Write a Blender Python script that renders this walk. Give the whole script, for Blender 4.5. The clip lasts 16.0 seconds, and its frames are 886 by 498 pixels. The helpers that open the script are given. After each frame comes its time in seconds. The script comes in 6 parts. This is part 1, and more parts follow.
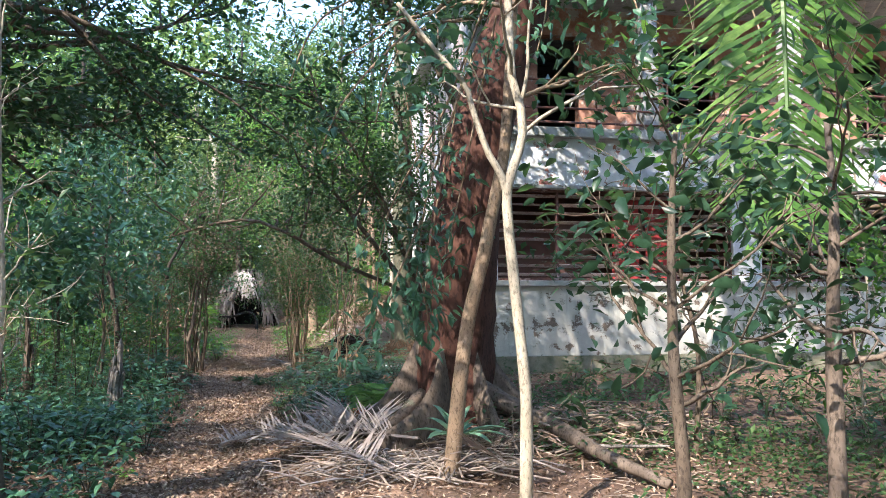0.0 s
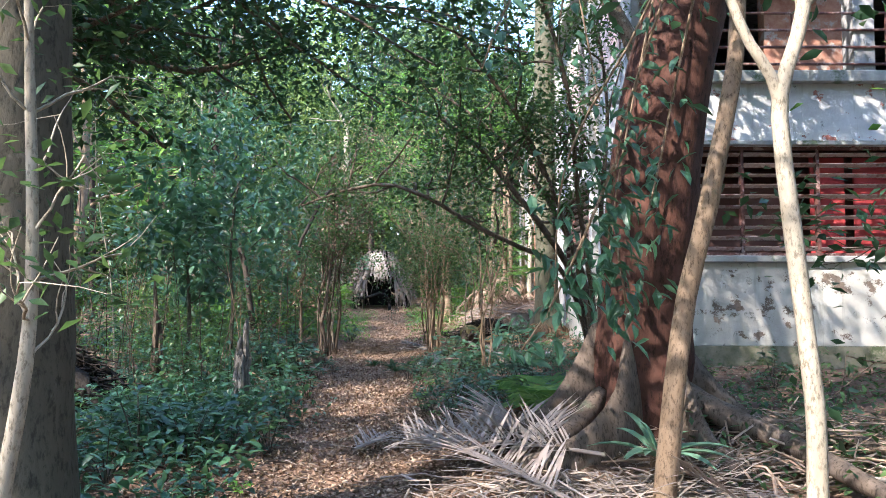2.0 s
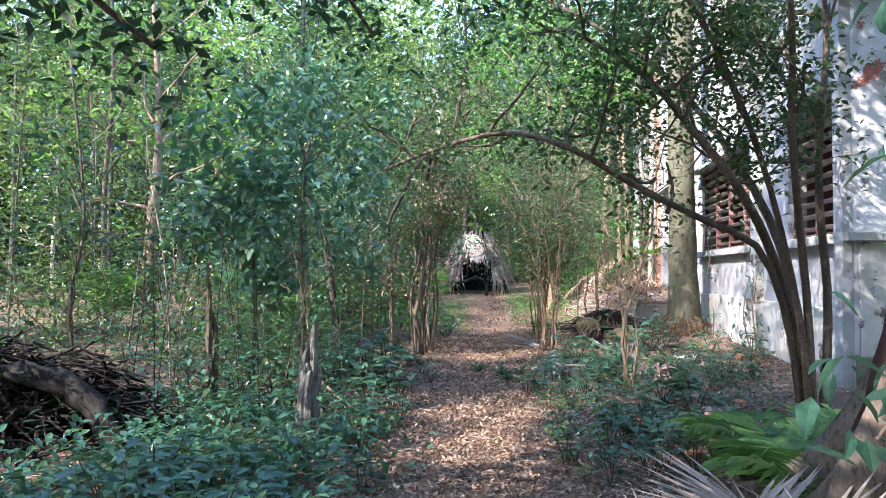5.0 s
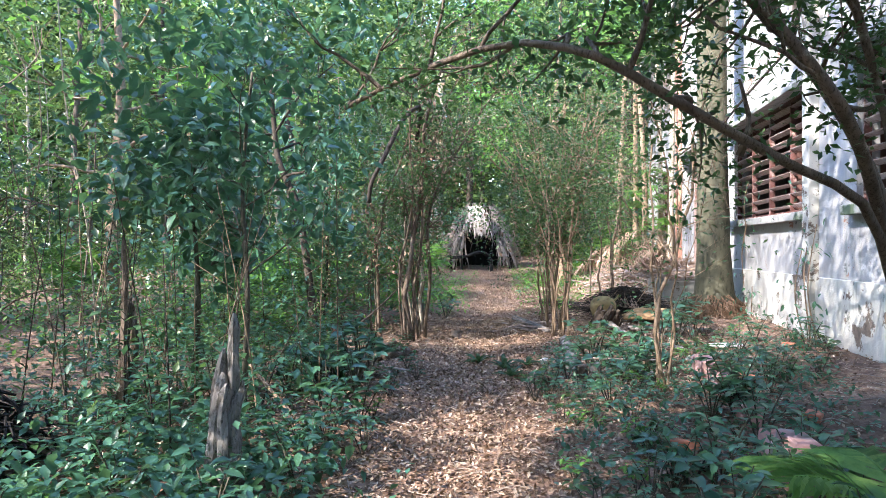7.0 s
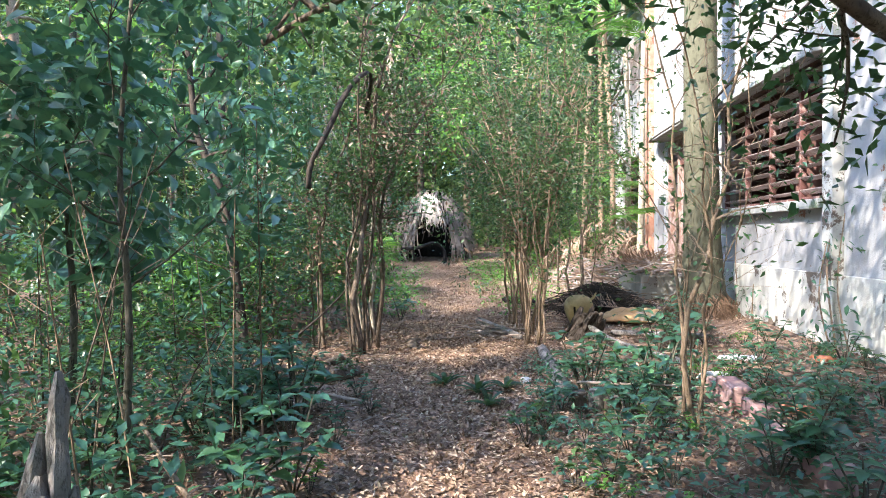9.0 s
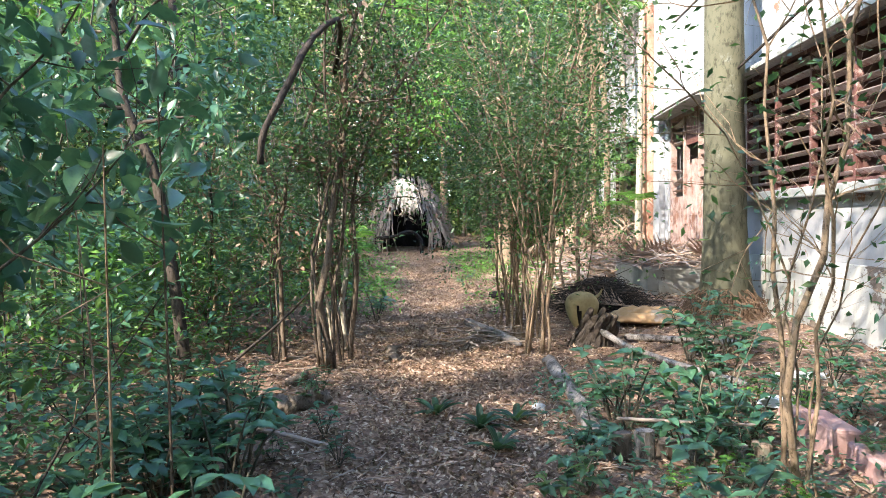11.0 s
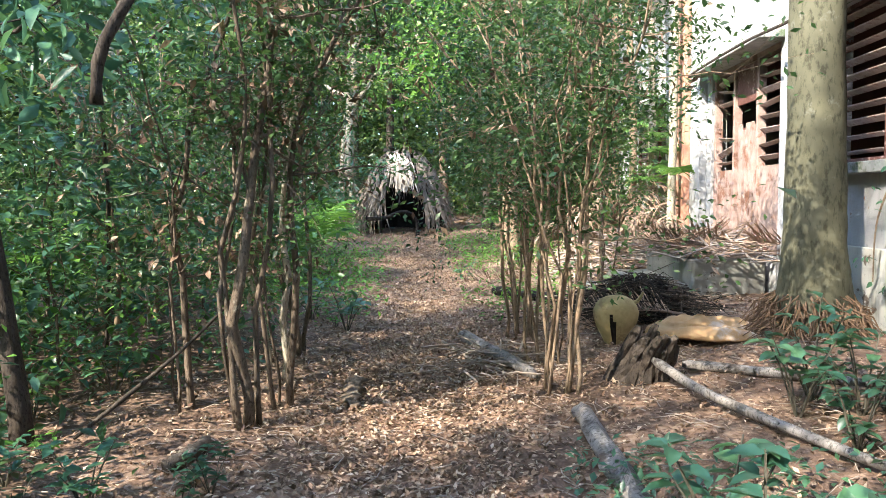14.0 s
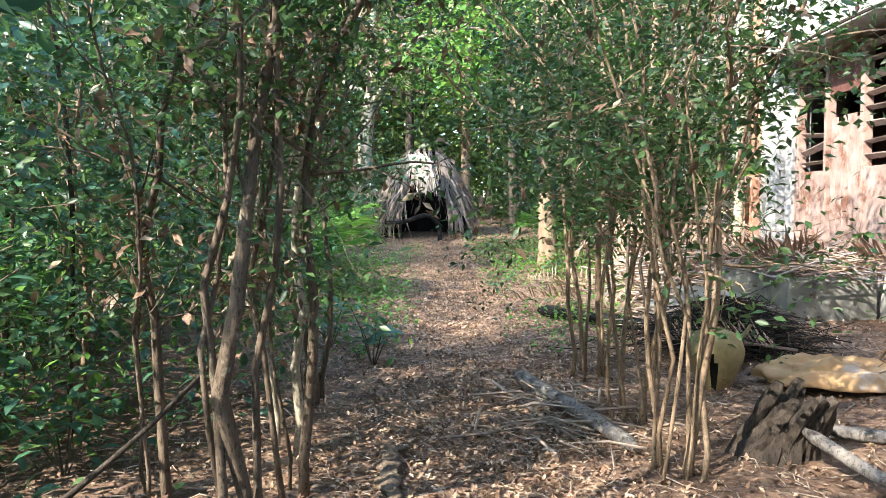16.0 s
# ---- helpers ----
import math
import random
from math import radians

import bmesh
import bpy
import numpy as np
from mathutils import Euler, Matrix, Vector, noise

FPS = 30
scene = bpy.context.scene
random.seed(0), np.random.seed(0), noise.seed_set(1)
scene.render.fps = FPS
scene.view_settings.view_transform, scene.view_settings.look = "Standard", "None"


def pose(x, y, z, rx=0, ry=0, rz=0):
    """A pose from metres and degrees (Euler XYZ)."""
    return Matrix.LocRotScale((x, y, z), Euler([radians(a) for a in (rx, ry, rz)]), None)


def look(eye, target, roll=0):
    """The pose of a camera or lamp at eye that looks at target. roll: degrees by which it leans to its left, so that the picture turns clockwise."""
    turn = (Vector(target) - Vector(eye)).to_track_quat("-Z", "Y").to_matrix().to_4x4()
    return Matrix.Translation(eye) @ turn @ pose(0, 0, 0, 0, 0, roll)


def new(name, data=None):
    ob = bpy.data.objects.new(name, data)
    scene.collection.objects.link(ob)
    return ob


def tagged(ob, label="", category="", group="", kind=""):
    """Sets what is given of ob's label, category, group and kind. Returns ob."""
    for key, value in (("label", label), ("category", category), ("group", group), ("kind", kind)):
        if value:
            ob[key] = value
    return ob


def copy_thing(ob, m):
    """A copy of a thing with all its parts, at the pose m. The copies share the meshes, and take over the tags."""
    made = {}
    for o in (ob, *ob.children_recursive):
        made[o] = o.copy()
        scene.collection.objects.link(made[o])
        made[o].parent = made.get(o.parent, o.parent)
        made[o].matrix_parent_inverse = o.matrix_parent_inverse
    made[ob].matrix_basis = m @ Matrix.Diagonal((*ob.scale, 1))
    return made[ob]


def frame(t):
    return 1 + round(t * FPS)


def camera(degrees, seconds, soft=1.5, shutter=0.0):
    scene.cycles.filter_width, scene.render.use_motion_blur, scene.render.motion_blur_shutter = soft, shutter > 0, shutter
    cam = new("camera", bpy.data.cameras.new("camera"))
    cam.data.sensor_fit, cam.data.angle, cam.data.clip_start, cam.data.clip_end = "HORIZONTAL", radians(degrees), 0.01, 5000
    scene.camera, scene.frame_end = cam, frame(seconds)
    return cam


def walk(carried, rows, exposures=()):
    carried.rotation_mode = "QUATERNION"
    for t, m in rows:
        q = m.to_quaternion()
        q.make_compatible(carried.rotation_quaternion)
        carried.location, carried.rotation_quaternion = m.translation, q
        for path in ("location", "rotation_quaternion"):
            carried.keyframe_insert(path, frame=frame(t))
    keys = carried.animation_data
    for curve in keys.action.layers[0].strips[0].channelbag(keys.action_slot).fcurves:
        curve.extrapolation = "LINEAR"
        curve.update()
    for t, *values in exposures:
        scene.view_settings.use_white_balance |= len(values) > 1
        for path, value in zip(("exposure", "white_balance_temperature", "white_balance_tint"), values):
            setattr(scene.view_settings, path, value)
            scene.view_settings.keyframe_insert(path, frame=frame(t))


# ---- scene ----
cam = camera(63.8, 16.0, soft=0.8)
METRES, EYE, TILT, LEAN, TURN = 13.9, 1.5, 0.0, 0.0, 0.0
ROWS = [
    (0.0, 0.0, 0.0, 0.0, 0.01, 4.74, 0.14),
    (0.5, -0.0148, 0.0283, -0.0028, 3.64, 4.26, 0.0),
    (1.0, -0.0226, 0.0534, -0.0044, 6.13, 3.75, -0.06),
    (1.5, -0.0289, 0.0881, -0.0034, 8.24, 3.48, -0.13),
    (2.0, -0.0352, 0.115, -0.0043, 10.21, 3.38, -0.2),
    (2.5, -0.0429, 0.1456, -0.0005, 12.0, 3.39, -0.26),
    (3.0, -0.0457, 0.1741, -0.0039, 13.47, 3.35, -0.26),
    (3.5, -0.0535, 0.2073, 0.0004, 14.71, 3.25, -0.28),
    (4.0, -0.0678, 0.2316, -0.0012, 15.91, 2.99, -0.26),
    (4.5, -0.0859, 0.2586, 0.0018, 16.97, 2.51, -0.28),
    (7.0, -0.1251, 0.4199, 0.0005, 18.1, -0.13, -0.0),
    (7.5, -0.132, 0.4494, -0.0002, 17.92, -0.33, 0.1),
    (8.0, -0.1473, 0.4826, 0.0053, 17.3, -0.53, 0.18),
    (8.5, -0.1599, 0.51, 0.0033, 15.94, -0.81, 0.25),
    (9.0, -0.1712, 0.5375, 0.0054, 13.92, -1.01, 0.3),
    (11.5, -0.2157, 0.6777, 0.0057, 11.68, -2.44, 0.43),
    (12.0, -0.2185, 0.7059, 0.0032, 11.7, -3.03, 0.39),
    (12.5, -0.2192, 0.7393, 0.0058, 11.69, -3.5, 0.47),
    (13.0, -0.2237, 0.7687, 0.0045, 11.72, -3.7, 0.48),
    (13.5, -0.2311, 0.8022, 0.0078, 11.84, -3.72, 0.44),
    (14.0, -0.2368, 0.8383, 0.0078, 11.96, -3.71, 0.42),
    (14.5, -0.2453, 0.8656, 0.0087, 12.09, -3.7, 0.41),
    (15.0, -0.2614, 0.8924, 0.0124, 12.24, -3.64, 0.33),
    (15.5, -0.2739, 0.9126, 0.0106, 12.56, -3.63, 0.29),
    (16.0, -0.2855, 0.9457, 0.0119, 13.04, -3.61, 0.21),
]
walk(cam, [(t, pose(0, 0, EYE, TILT, LEAN, TURN) @ pose(METRES * x, METRES * y, METRES * z, 90 + pitch, roll, yaw)) for t, x, y, z, yaw, pitch, roll in ROWS],
     exposures=[(0.0, 2.7, 5850, 11), (4.5, 3.15, 5600, 15), (8.0, 3.2, 5700, 11), (12.5, 3.12, 6050, 7), (16.0, 3.15, 5950, 5)])

# ---- world and sun ----
SUN_FROM = Vector((-0.44, -0.58, 0.60)).normalized()
world = bpy.data.worlds.new("sky")
scene.world = world
world.use_nodes = True
wn = world.node_tree
sky = wn.nodes.new("ShaderNodeTexSky")
sky.sky_type, sky.sun_disc = "NISHITA", False
sky.sun_elevation = math.asin(SUN_FROM.z)
sky.sun_rotation = math.atan2(SUN_FROM.x, SUN_FROM.y)
wn.links.new(sky.outputs[0], wn.nodes["Background"].inputs[0])
wn.nodes["Background"].inputs[1].default_value = 0.15
sun = new("sun", bpy.data.lights.new("sun", "SUN"))
sun.data.energy, sun.data.angle, sun.data.color = 2.5, radians(0.6), (1.0, 0.85, 0.67)
sun.matrix_world = look(SUN_FROM * 60, (0, 0, 0))

# ---- materials ----


class Nodes:
    """A small wrapper that builds a node material."""

    def __init__(self, name):
        self.mat = bpy.data.materials.new(name)
        self.mat.use_nodes = True
        self.tree = self.mat.node_tree
        self.bsdf = self.tree.nodes["Principled BSDF"]
        self.out = self.tree.nodes["Material Output"]
        self.coord = self.add("ShaderNodeTexCoord").outputs["Object"]

    def add(self, kind, **values):
        node = self.tree.nodes.new(kind)
        for key, value in values.items():
            node.inputs[key.replace("_", " ")].default_value = value
        return node

    def link(self, a, b):
        self.tree.links.new(a, b)

    def stretched(self, sx, sy, sz):
        m = self.add("ShaderNodeMapping")
        m.inputs["Scale"].default_value = (sx, sy, sz)
        self.link(self.coord, m.inputs["Vector"])
        return m.outputs[0]

    def noise(self, scale, detail=6.0, rough=0.6, vector=None):
        n = self.add("ShaderNodeTexNoise", Scale=scale, Detail=detail, Roughness=rough)
        self.link(vector or self.coord, n.inputs["Vector"])
        return n.outputs["Fac"]

    def ramp(self, fac, stops):
        r = self.tree.nodes.new("ShaderNodeValToRGB")
        e = r.color_ramp.elements
        while len(e) < len(stops):
            e.new(0.5)
        for el, (p, c) in zip(e, stops):
            el.position, el.color = p, (*c, 1.0) if len(c) == 3 else c
        self.link(fac, r.inputs[0])
        return r.outputs[0]

    def mask(self, fac, lo, hi):
        return self.ramp(fac, [(lo, (0, 0, 0)), (hi, (1, 1, 1))])

    def mix(self, fac, a, b):
        m = self.tree.nodes.new("ShaderNodeMix")
        m.data_type = "RGBA"
        if isinstance(fac, float):
            m.inputs[0].default_value = fac
        else:
            self.link(fac, m.inputs[0])
        for sock, v in ((m.inputs[6], a), (m.inputs[7], b)):
            if isinstance(v, tuple):
                sock.default_value = (*v, 1.0)
            else:
                self.link(v, sock)
        return m.outputs[2]

    def bump(self, fac, strength, distance=0.01):
        b = self.add("ShaderNodeBump", Strength=strength, Distance=distance)
        self.link(fac, b.inputs["Height"])
        self.link(b.outputs[0], self.bsdf.inputs["Normal"])

    def finish(self, colour, rough=0.8, spec=0.3):
        if isinstance(colour, tuple):
            self.bsdf.inputs["Base Color"].default_value = (*colour, 1.0)
        else:
            self.link(colour, self.bsdf.inputs["Base Color"])
        self.bsdf.inputs["Roughness"].default_value = rough
        self.bsdf.inputs["Specular IOR Level"].default_value = spec
        return self.mat


def bark(name, dark, light, lichen=None, scale=5.0, stretch=0.35, relief=0.5, amount=0.58):
    n = Nodes(name)
    long = n.noise(scale, 8, 0.65, n.stretched(1, 1, stretch))
    col = n.ramp(long, [(0.3, dark), (0.7, light)])
    if lichen:
        col = n.mix(n.mask(n.noise(scale * 0.7, 5, 0.7), amount, amount + 0.08), col, lichen)
    fine = n.noise(scale * 9, 4, 0.7, n.stretched(1, 1, 0.4))
    col = n.mix(n.mask(fine, 0.35, 0.5), tuple(c * 0.6 for c in dark), col)
    n.bump(n.mix(0.4, long, fine), relief, 0.03)
    return n.finish(col, 0.85, 0.2)


def leaf(name, shades, rough=0.42, glow=0.42, spec=0.42):
    """A leaf: each one takes its own shade; some light passes through."""
    n = Nodes(name)
    rnd = n.add("ShaderNodeNewGeometry").outputs["Random Per Island"]
    k = len(shades)
    shades = [tuple(1.2 * c for c in s) for s in shades]
    col = n.ramp(rnd, [(i / max(1, k - 1), s) for i, s in enumerate(shades)])
    col = n.mix(n.mask(n.noise(30, 3), 0.45, 0.75), col, shades[0])
    n.finish(col, rough, spec)
    tr = n.add("ShaderNodeBsdfTranslucent")
    n.link(n.mix(0.25, col, (0.20, 0.34, 0.06)), tr.inputs["Color"])
    mx = n.add("ShaderNodeMixShader")
    mx.inputs[0].default_value = glow
    n.link(n.bsdf.outputs[0], mx.inputs[1])
    n.link(tr.outputs[0], mx.inputs[2])
    n.link(mx.outputs[0], n.out.inputs["Surface"])
    return n.mat


def worn(name, a, b, scale=6.0, rough=0.8, c=None, relief=0.3, vary=False):
    n = Nodes(name)
    col = n.ramp(n.noise(scale, 7, 0.65), [(0.32, a), (0.68, b)])
    if c:
        col = n.mix(n.mask(n.noise(scale * 0.45, 6, 0.7), 0.54, 0.62), col, c)
    if vary:
        rnd = n.add("ShaderNodeNewGeometry").outputs["Random Per Island"]
        col = n.mix(n.ramp(rnd, [(0, (0, 0, 0)), (1, (0.75, 0.75, 0.75))]), col, b)
    n.bump(n.noise(scale * 8, 4, 0.7), relief, 0.01)
    return n.finish(col, rough)


def plaster(name, paint, stain, brick, peel=0.6):
    """Old lime plaster: rain streaks, mould, and patches fallen off down to brick."""
    n = Nodes(name)
    col = n.ramp(n.noise(1.3, 8, 0.7), [(0.35, tuple(0.78 * v for v in paint)), (0.62, paint)])
    streak = n.noise(2.2, 6, 0.7, n.stretched(2.2, 2.2, 0.16))
    col = n.mix(n.mask(streak, 0.56, 0.74), col, stain)
    blot = n.noise(3.4, 9, 0.75)
    col = n.mix(n.mask(blot, 0.60, 0.66), col, tuple(0.45 * v for v in stain))
    off = n.mask(n.noise(1.9, 10, 0.72, n.stretched(1, 1, 1.2)), peel, peel + 0.025)
    col = n.mix(off, col, n.ramp(n.noise(14, 5, 0.7), [(0.3, tuple(0.5 * v for v in brick)), (0.7, brick)]))
    height = n.mix(off, n.noise(24, 5, 0.7), (0.0, 0.0, 0.0))
    n.bump(height, 0.5, 0.02)
    return n.finish(col, 0.9, 0.2)


def earth():
    """Forest floor: dark soil, and matted leaf litter where people walk."""
    n = Nodes("forest_floor")
    soil = n.ramp(n.noise(3.5, 9, 0.75), [(0.3, (0.05, 0.034, 0.026)), (0.5, (0.125, 0.082, 0.06)), (0.72, (0.21, 0.145, 0.105))])
    v = n.add("ShaderNodeTexVoronoi", Scale=26.0, Randomness=1.0)
    n.link(n.coord, v.inputs["Vector"])
    shade = n.add("ShaderNodeSeparateColor")
    n.link(v.outputs["Color"], shade.inputs[0])
    chips = n.ramp(shade.outputs[0], [(0.0, (0.10, 0.062, 0.045)), (0.35, (0.22, 0.135, 0.092)), (0.7, (0.34, 0.23, 0.16)), (1.0, (0.46, 0.35, 0.26))])
    at = n.tree.nodes.new("ShaderNodeAttribute")
    at.attribute_name = "trodden"
    spread = n.add("ShaderNodeMath")
    spread.operation = "MULTIPLY"
    n.link(n.mask(n.noise(2.3, 6, 0.7), 0.25, 0.6), spread.inputs[0])
    n.link(at.outputs["Fac"], spread.inputs[1])
    col = n.mix(spread.outputs[0], soil, n.mix(n.mask(n.noise(1.1, 8, 0.75), 0.42, 0.62), chips, soil))
    n.bump(n.mix(0.5, v.outputs["Distance"], n.noise(40, 5, 0.7)), 0.7, 0.03)
    return n.finish(col, 0.95, 0.15)


M_EARTH = earth()
M_PLASTER = plaster("lime_plaster", (0.37, 0.37, 0.375), (0.24, 0.255, 0.25), (0.32, 0.17, 0.12), 0.61)
M_PLINTH = plaster("stained_plaster", (0.50, 0.49, 0.45), (0.27, 0.28, 0.25), (0.20, 0.16, 0.13), 0.56)
M_FRONT = plaster("front_plaster", (0.56, 0.57, 0.58), (0.30, 0.31, 0.30), (0.36, 0.15, 0.12), 0.565)
M_OLDCONC = plaster("stained_old_concrete", (0.25, 0.25, 0.23), (0.10, 0.11, 0.085), (0.13, 0.115, 0.095), 0.60)
M_MOSSBASE = worn("mossy_wall_foot", (0.10, 0.11, 0.07), (0.24, 0.22, 0.17), 4, 0.95, (0.06, 0.08, 0.04))
M_FLAP = worn("sunlit_thatch", (0.27, 0.235, 0.20), (0.43, 0.39, 0.345), 9, 0.85, None, 0.2, True)
M_BRICK = worn("peeled_brick", (0.30, 0.13, 0.09), (0.46, 0.27, 0.19), 7, 0.9, (0.45, 0.41, 0.37))
M_CONCRETE = worn("mossy_concrete", (0.22, 0.225, 0.215), (0.38, 0.385, 0.37), 5, 0.9, (0.10, 0.13, 0.08))
M_SLAT = worn("weathered_slat_paint", (0.30, 0.22, 0.205), (0.50, 0.43, 0.41), 9, 0.7, (0.24, 0.14, 0.125))
M_REDMETAL = worn("oxide_red_paint", (0.075, 0.032, 0.028), (0.15, 0.07, 0.06), 12, 0.6, (0.32, 0.23, 0.21))
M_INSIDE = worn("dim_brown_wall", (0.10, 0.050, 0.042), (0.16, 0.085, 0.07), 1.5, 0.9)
M_REDBOARD = worn("dark_red_board", (0.30, 0.035, 0.04), (0.42, 0.06, 0.06), 4, 0.7)
M_DOOR = worn("grey_pink_planks", (0.20, 0.13, 0.11), (0.34, 0.26, 0.235), 5, 0.85, (0.16, 0.08, 0.055))
M_BIGBARK = bark("red_brown_bark", (0.036, 0.018, 0.014), (0.105, 0.048, 0.035), (0.13, 0.09, 0.07), 2.4, 0.7, 0.8, 0.66)
M_ROOT = bark("grey_root_bark", (0.08, 0.062, 0.05), (0.185, 0.145, 0.115), (0.12, 0.125, 0.09), 4.0, 0.6)
M_PALE = bark("pale_smooth_bark", (0.26, 0.225, 0.17), (0.43, 0.385, 0.31), (0.20, 0.21, 0.16), 7.0, 0.3, 0.25, 0.6)
M_TAN = bark("tan_bark", (0.17, 0.12, 0.08), (0.31, 0.23, 0.16), (0.15, 0.135, 0.10), 7.0, 0.3, 0.3, 0.6)
M_OLIVE = bark("olive_bark", (0.068, 0.062, 0.048), (0.125, 0.112, 0.085), (0.17, 0.16, 0.125), 4.0, 0.35, 0.4, 0.62)
M_LICHEN = bark("lichened_palm_bark", (0.075, 0.073, 0.047), (0.115, 0.112, 0.076), (0.185, 0.19, 0.16), 2.2, 0.7, 0.15, 0.60)
M_GREYBARK = bark("grey_brown_bark", (0.075, 0.056, 0.042), (0.18, 0.14, 0.105), (0.25, 0.23, 0.18), 8.0, 0.25, 0.4, 0.6)
M_DARKBARK = bark("dark_bark", (0.030, 0.024, 0.020), (0.085, 0.068, 0.055), None, 8.0, 0.3)
M_DEADWOOD = bark("weathered_dead_wood", (0.11, 0.098, 0.09), (0.28, 0.26, 0.245), (0.06, 0.05, 0.045), 5.0, 0.12, 0.9, 0.57)
M_BLACKWOOD = bark("black_wood_and_inner_shade", (0.007, 0.006, 0.006), (0.026, 0.023, 0.021), None, 6.0, 0.2, 0.9)
M_DRYFROND = worn("dry_palm_frond", (0.18, 0.148, 0.13), (0.36, 0.305, 0.275), 9, 0.75, None, 0.2, True)
M_BROWNFROND = worn("brown_dead_frond", (0.15, 0.10, 0.07), (0.36, 0.26, 0.19), 9, 0.85, None, 0.2, True)
M_FIBRE = worn("root_fibre", (0.07, 0.045, 0.028), (0.21, 0.135, 0.085), 9, 0.95, None, 0.3, True)
M_THATCH = worn("old_thatch", (0.085, 0.07, 0.058), (0.235, 0.195, 0.165), 7, 0.9, None, 0.3, True)
M_LITTER = leaf("fallen_leaf", [(0.075, 0.044, 0.032), (0.18, 0.112, 0.078), (0.29, 0.20, 0.14), (0.42, 0.34, 0.255)], 0.7, 0.1, 0.2)
M_TWIG = worn("dry_twig", (0.13, 0.095, 0.075), (0.34, 0.28, 0.23), 20, 0.9, None, 0.2, True)
M_YELLOW = worn("yellow_tan_hide", (0.27, 0.215, 0.10), (0.38, 0.31, 0.16), 10, 0.9, (0.24, 0.18, 0.09))
M_ORANGE = worn("orange_tan_hide", (0.38, 0.22, 0.105), (0.50, 0.33, 0.17), 6, 0.85, (0.52, 0.42, 0.34))
M_PINK = worn("faded_pink_paint", (0.28, 0.155, 0.14), (0.38, 0.25, 0.23), 5, 0.9, (0.27, 0.25, 0.23))
M_PAPER = worn("dirty_white_plastic", (0.40, 0.40, 0.40), (0.56, 0.56, 0.56), 8, 0.6)
M_CLAY = worn("terracotta", (0.34, 0.12, 0.07), (0.48, 0.21, 0.13), 8, 0.85)
G_SMALL = leaf("small_green_leaf", [(0.020, 0.046, 0.020), (0.036, 0.080, 0.031), (0.060, 0.118, 0.040), (0.10, 0.165, 0.052)])
G_DARK = leaf("dark_green_leaf", [(0.012, 0.034, 0.019), (0.022, 0.056, 0.030), (0.036, 0.080, 0.043)], 0.35)
G_BROAD = leaf("broad_green_leaf", [(0.028, 0.080, 0.050), (0.046, 0.118, 0.070), (0.075, 0.165, 0.076)], 0.36, 0.35, 0.55)
G_BRIGHT = leaf("bright_green_leaf", [(0.05, 0.14, 0.025), (0.10, 0.22, 0.035), (0.16, 0.29, 0.05)], 0.45, 0.45)
G_FAR = leaf("forest_leaf", [(0.03, 0.062, 0.018), (0.075, 0.13, 0.034), (0.14, 0.205, 0.05), (0.23, 0.28, 0.085)], 0.5, 0.3)
G_PALM = leaf("palm_leaflet", [(0.06, 0.14, 0.03), (0.10, 0.20, 0.05), (0.16, 0.26, 0.06)], 0.4, 0.4)
G_AGAVE = leaf("grey_green_strap_leaf", [(0.10, 0.19, 0.12), (0.15, 0.26, 0.17)], 0.5, 0.15)

# ---- mesh tools ----
RNG = np.random.default_rng(7)


def link_mesh(name, verts, faces, mat, parent=None, label="", smooth=False):
    """One mesh object from arrays; faces all have the same number of corners, or are a list of tuples."""
    me = bpy.data.meshes.new(name)
    verts = np.asarray(verts, dtype=np.float32)
    if isinstance(faces, np.ndarray):
        k = faces.shape[1]
        me.vertices.add(len(verts))
        me.vertices.foreach_set("co", verts.ravel())
        me.loops.add(faces.size)
        me.loops.foreach_set("vertex_index", faces.ravel().astype(np.int32))
        me.polygons.add(len(faces))
        me.polygons.foreach_set("loop_start", np.arange(0, faces.size, k, dtype=np.int32))
        me.update(calc_edges=True)
    else:
        me.from_pydata([tuple(map(float, v)) for v in verts], [], faces)
    me.materials.append(mat)
    if smooth:
        me.polygons.foreach_set("use_smooth", np.ones(len(me.polygons), dtype=bool))
    ob = new(name, me)
    if parent is not None:
        ob.parent = parent
    if label:
        ob["label"] = label
    return ob


def thing(name, at, label, category, group="", kind="", turn=0.0):
    ob = new(name)
    ob.empty_display_size = 0.1
    ob.location = at
    ob.rotation_euler[2] = radians(turn)
    return tagged(ob, label, category, group, kind)


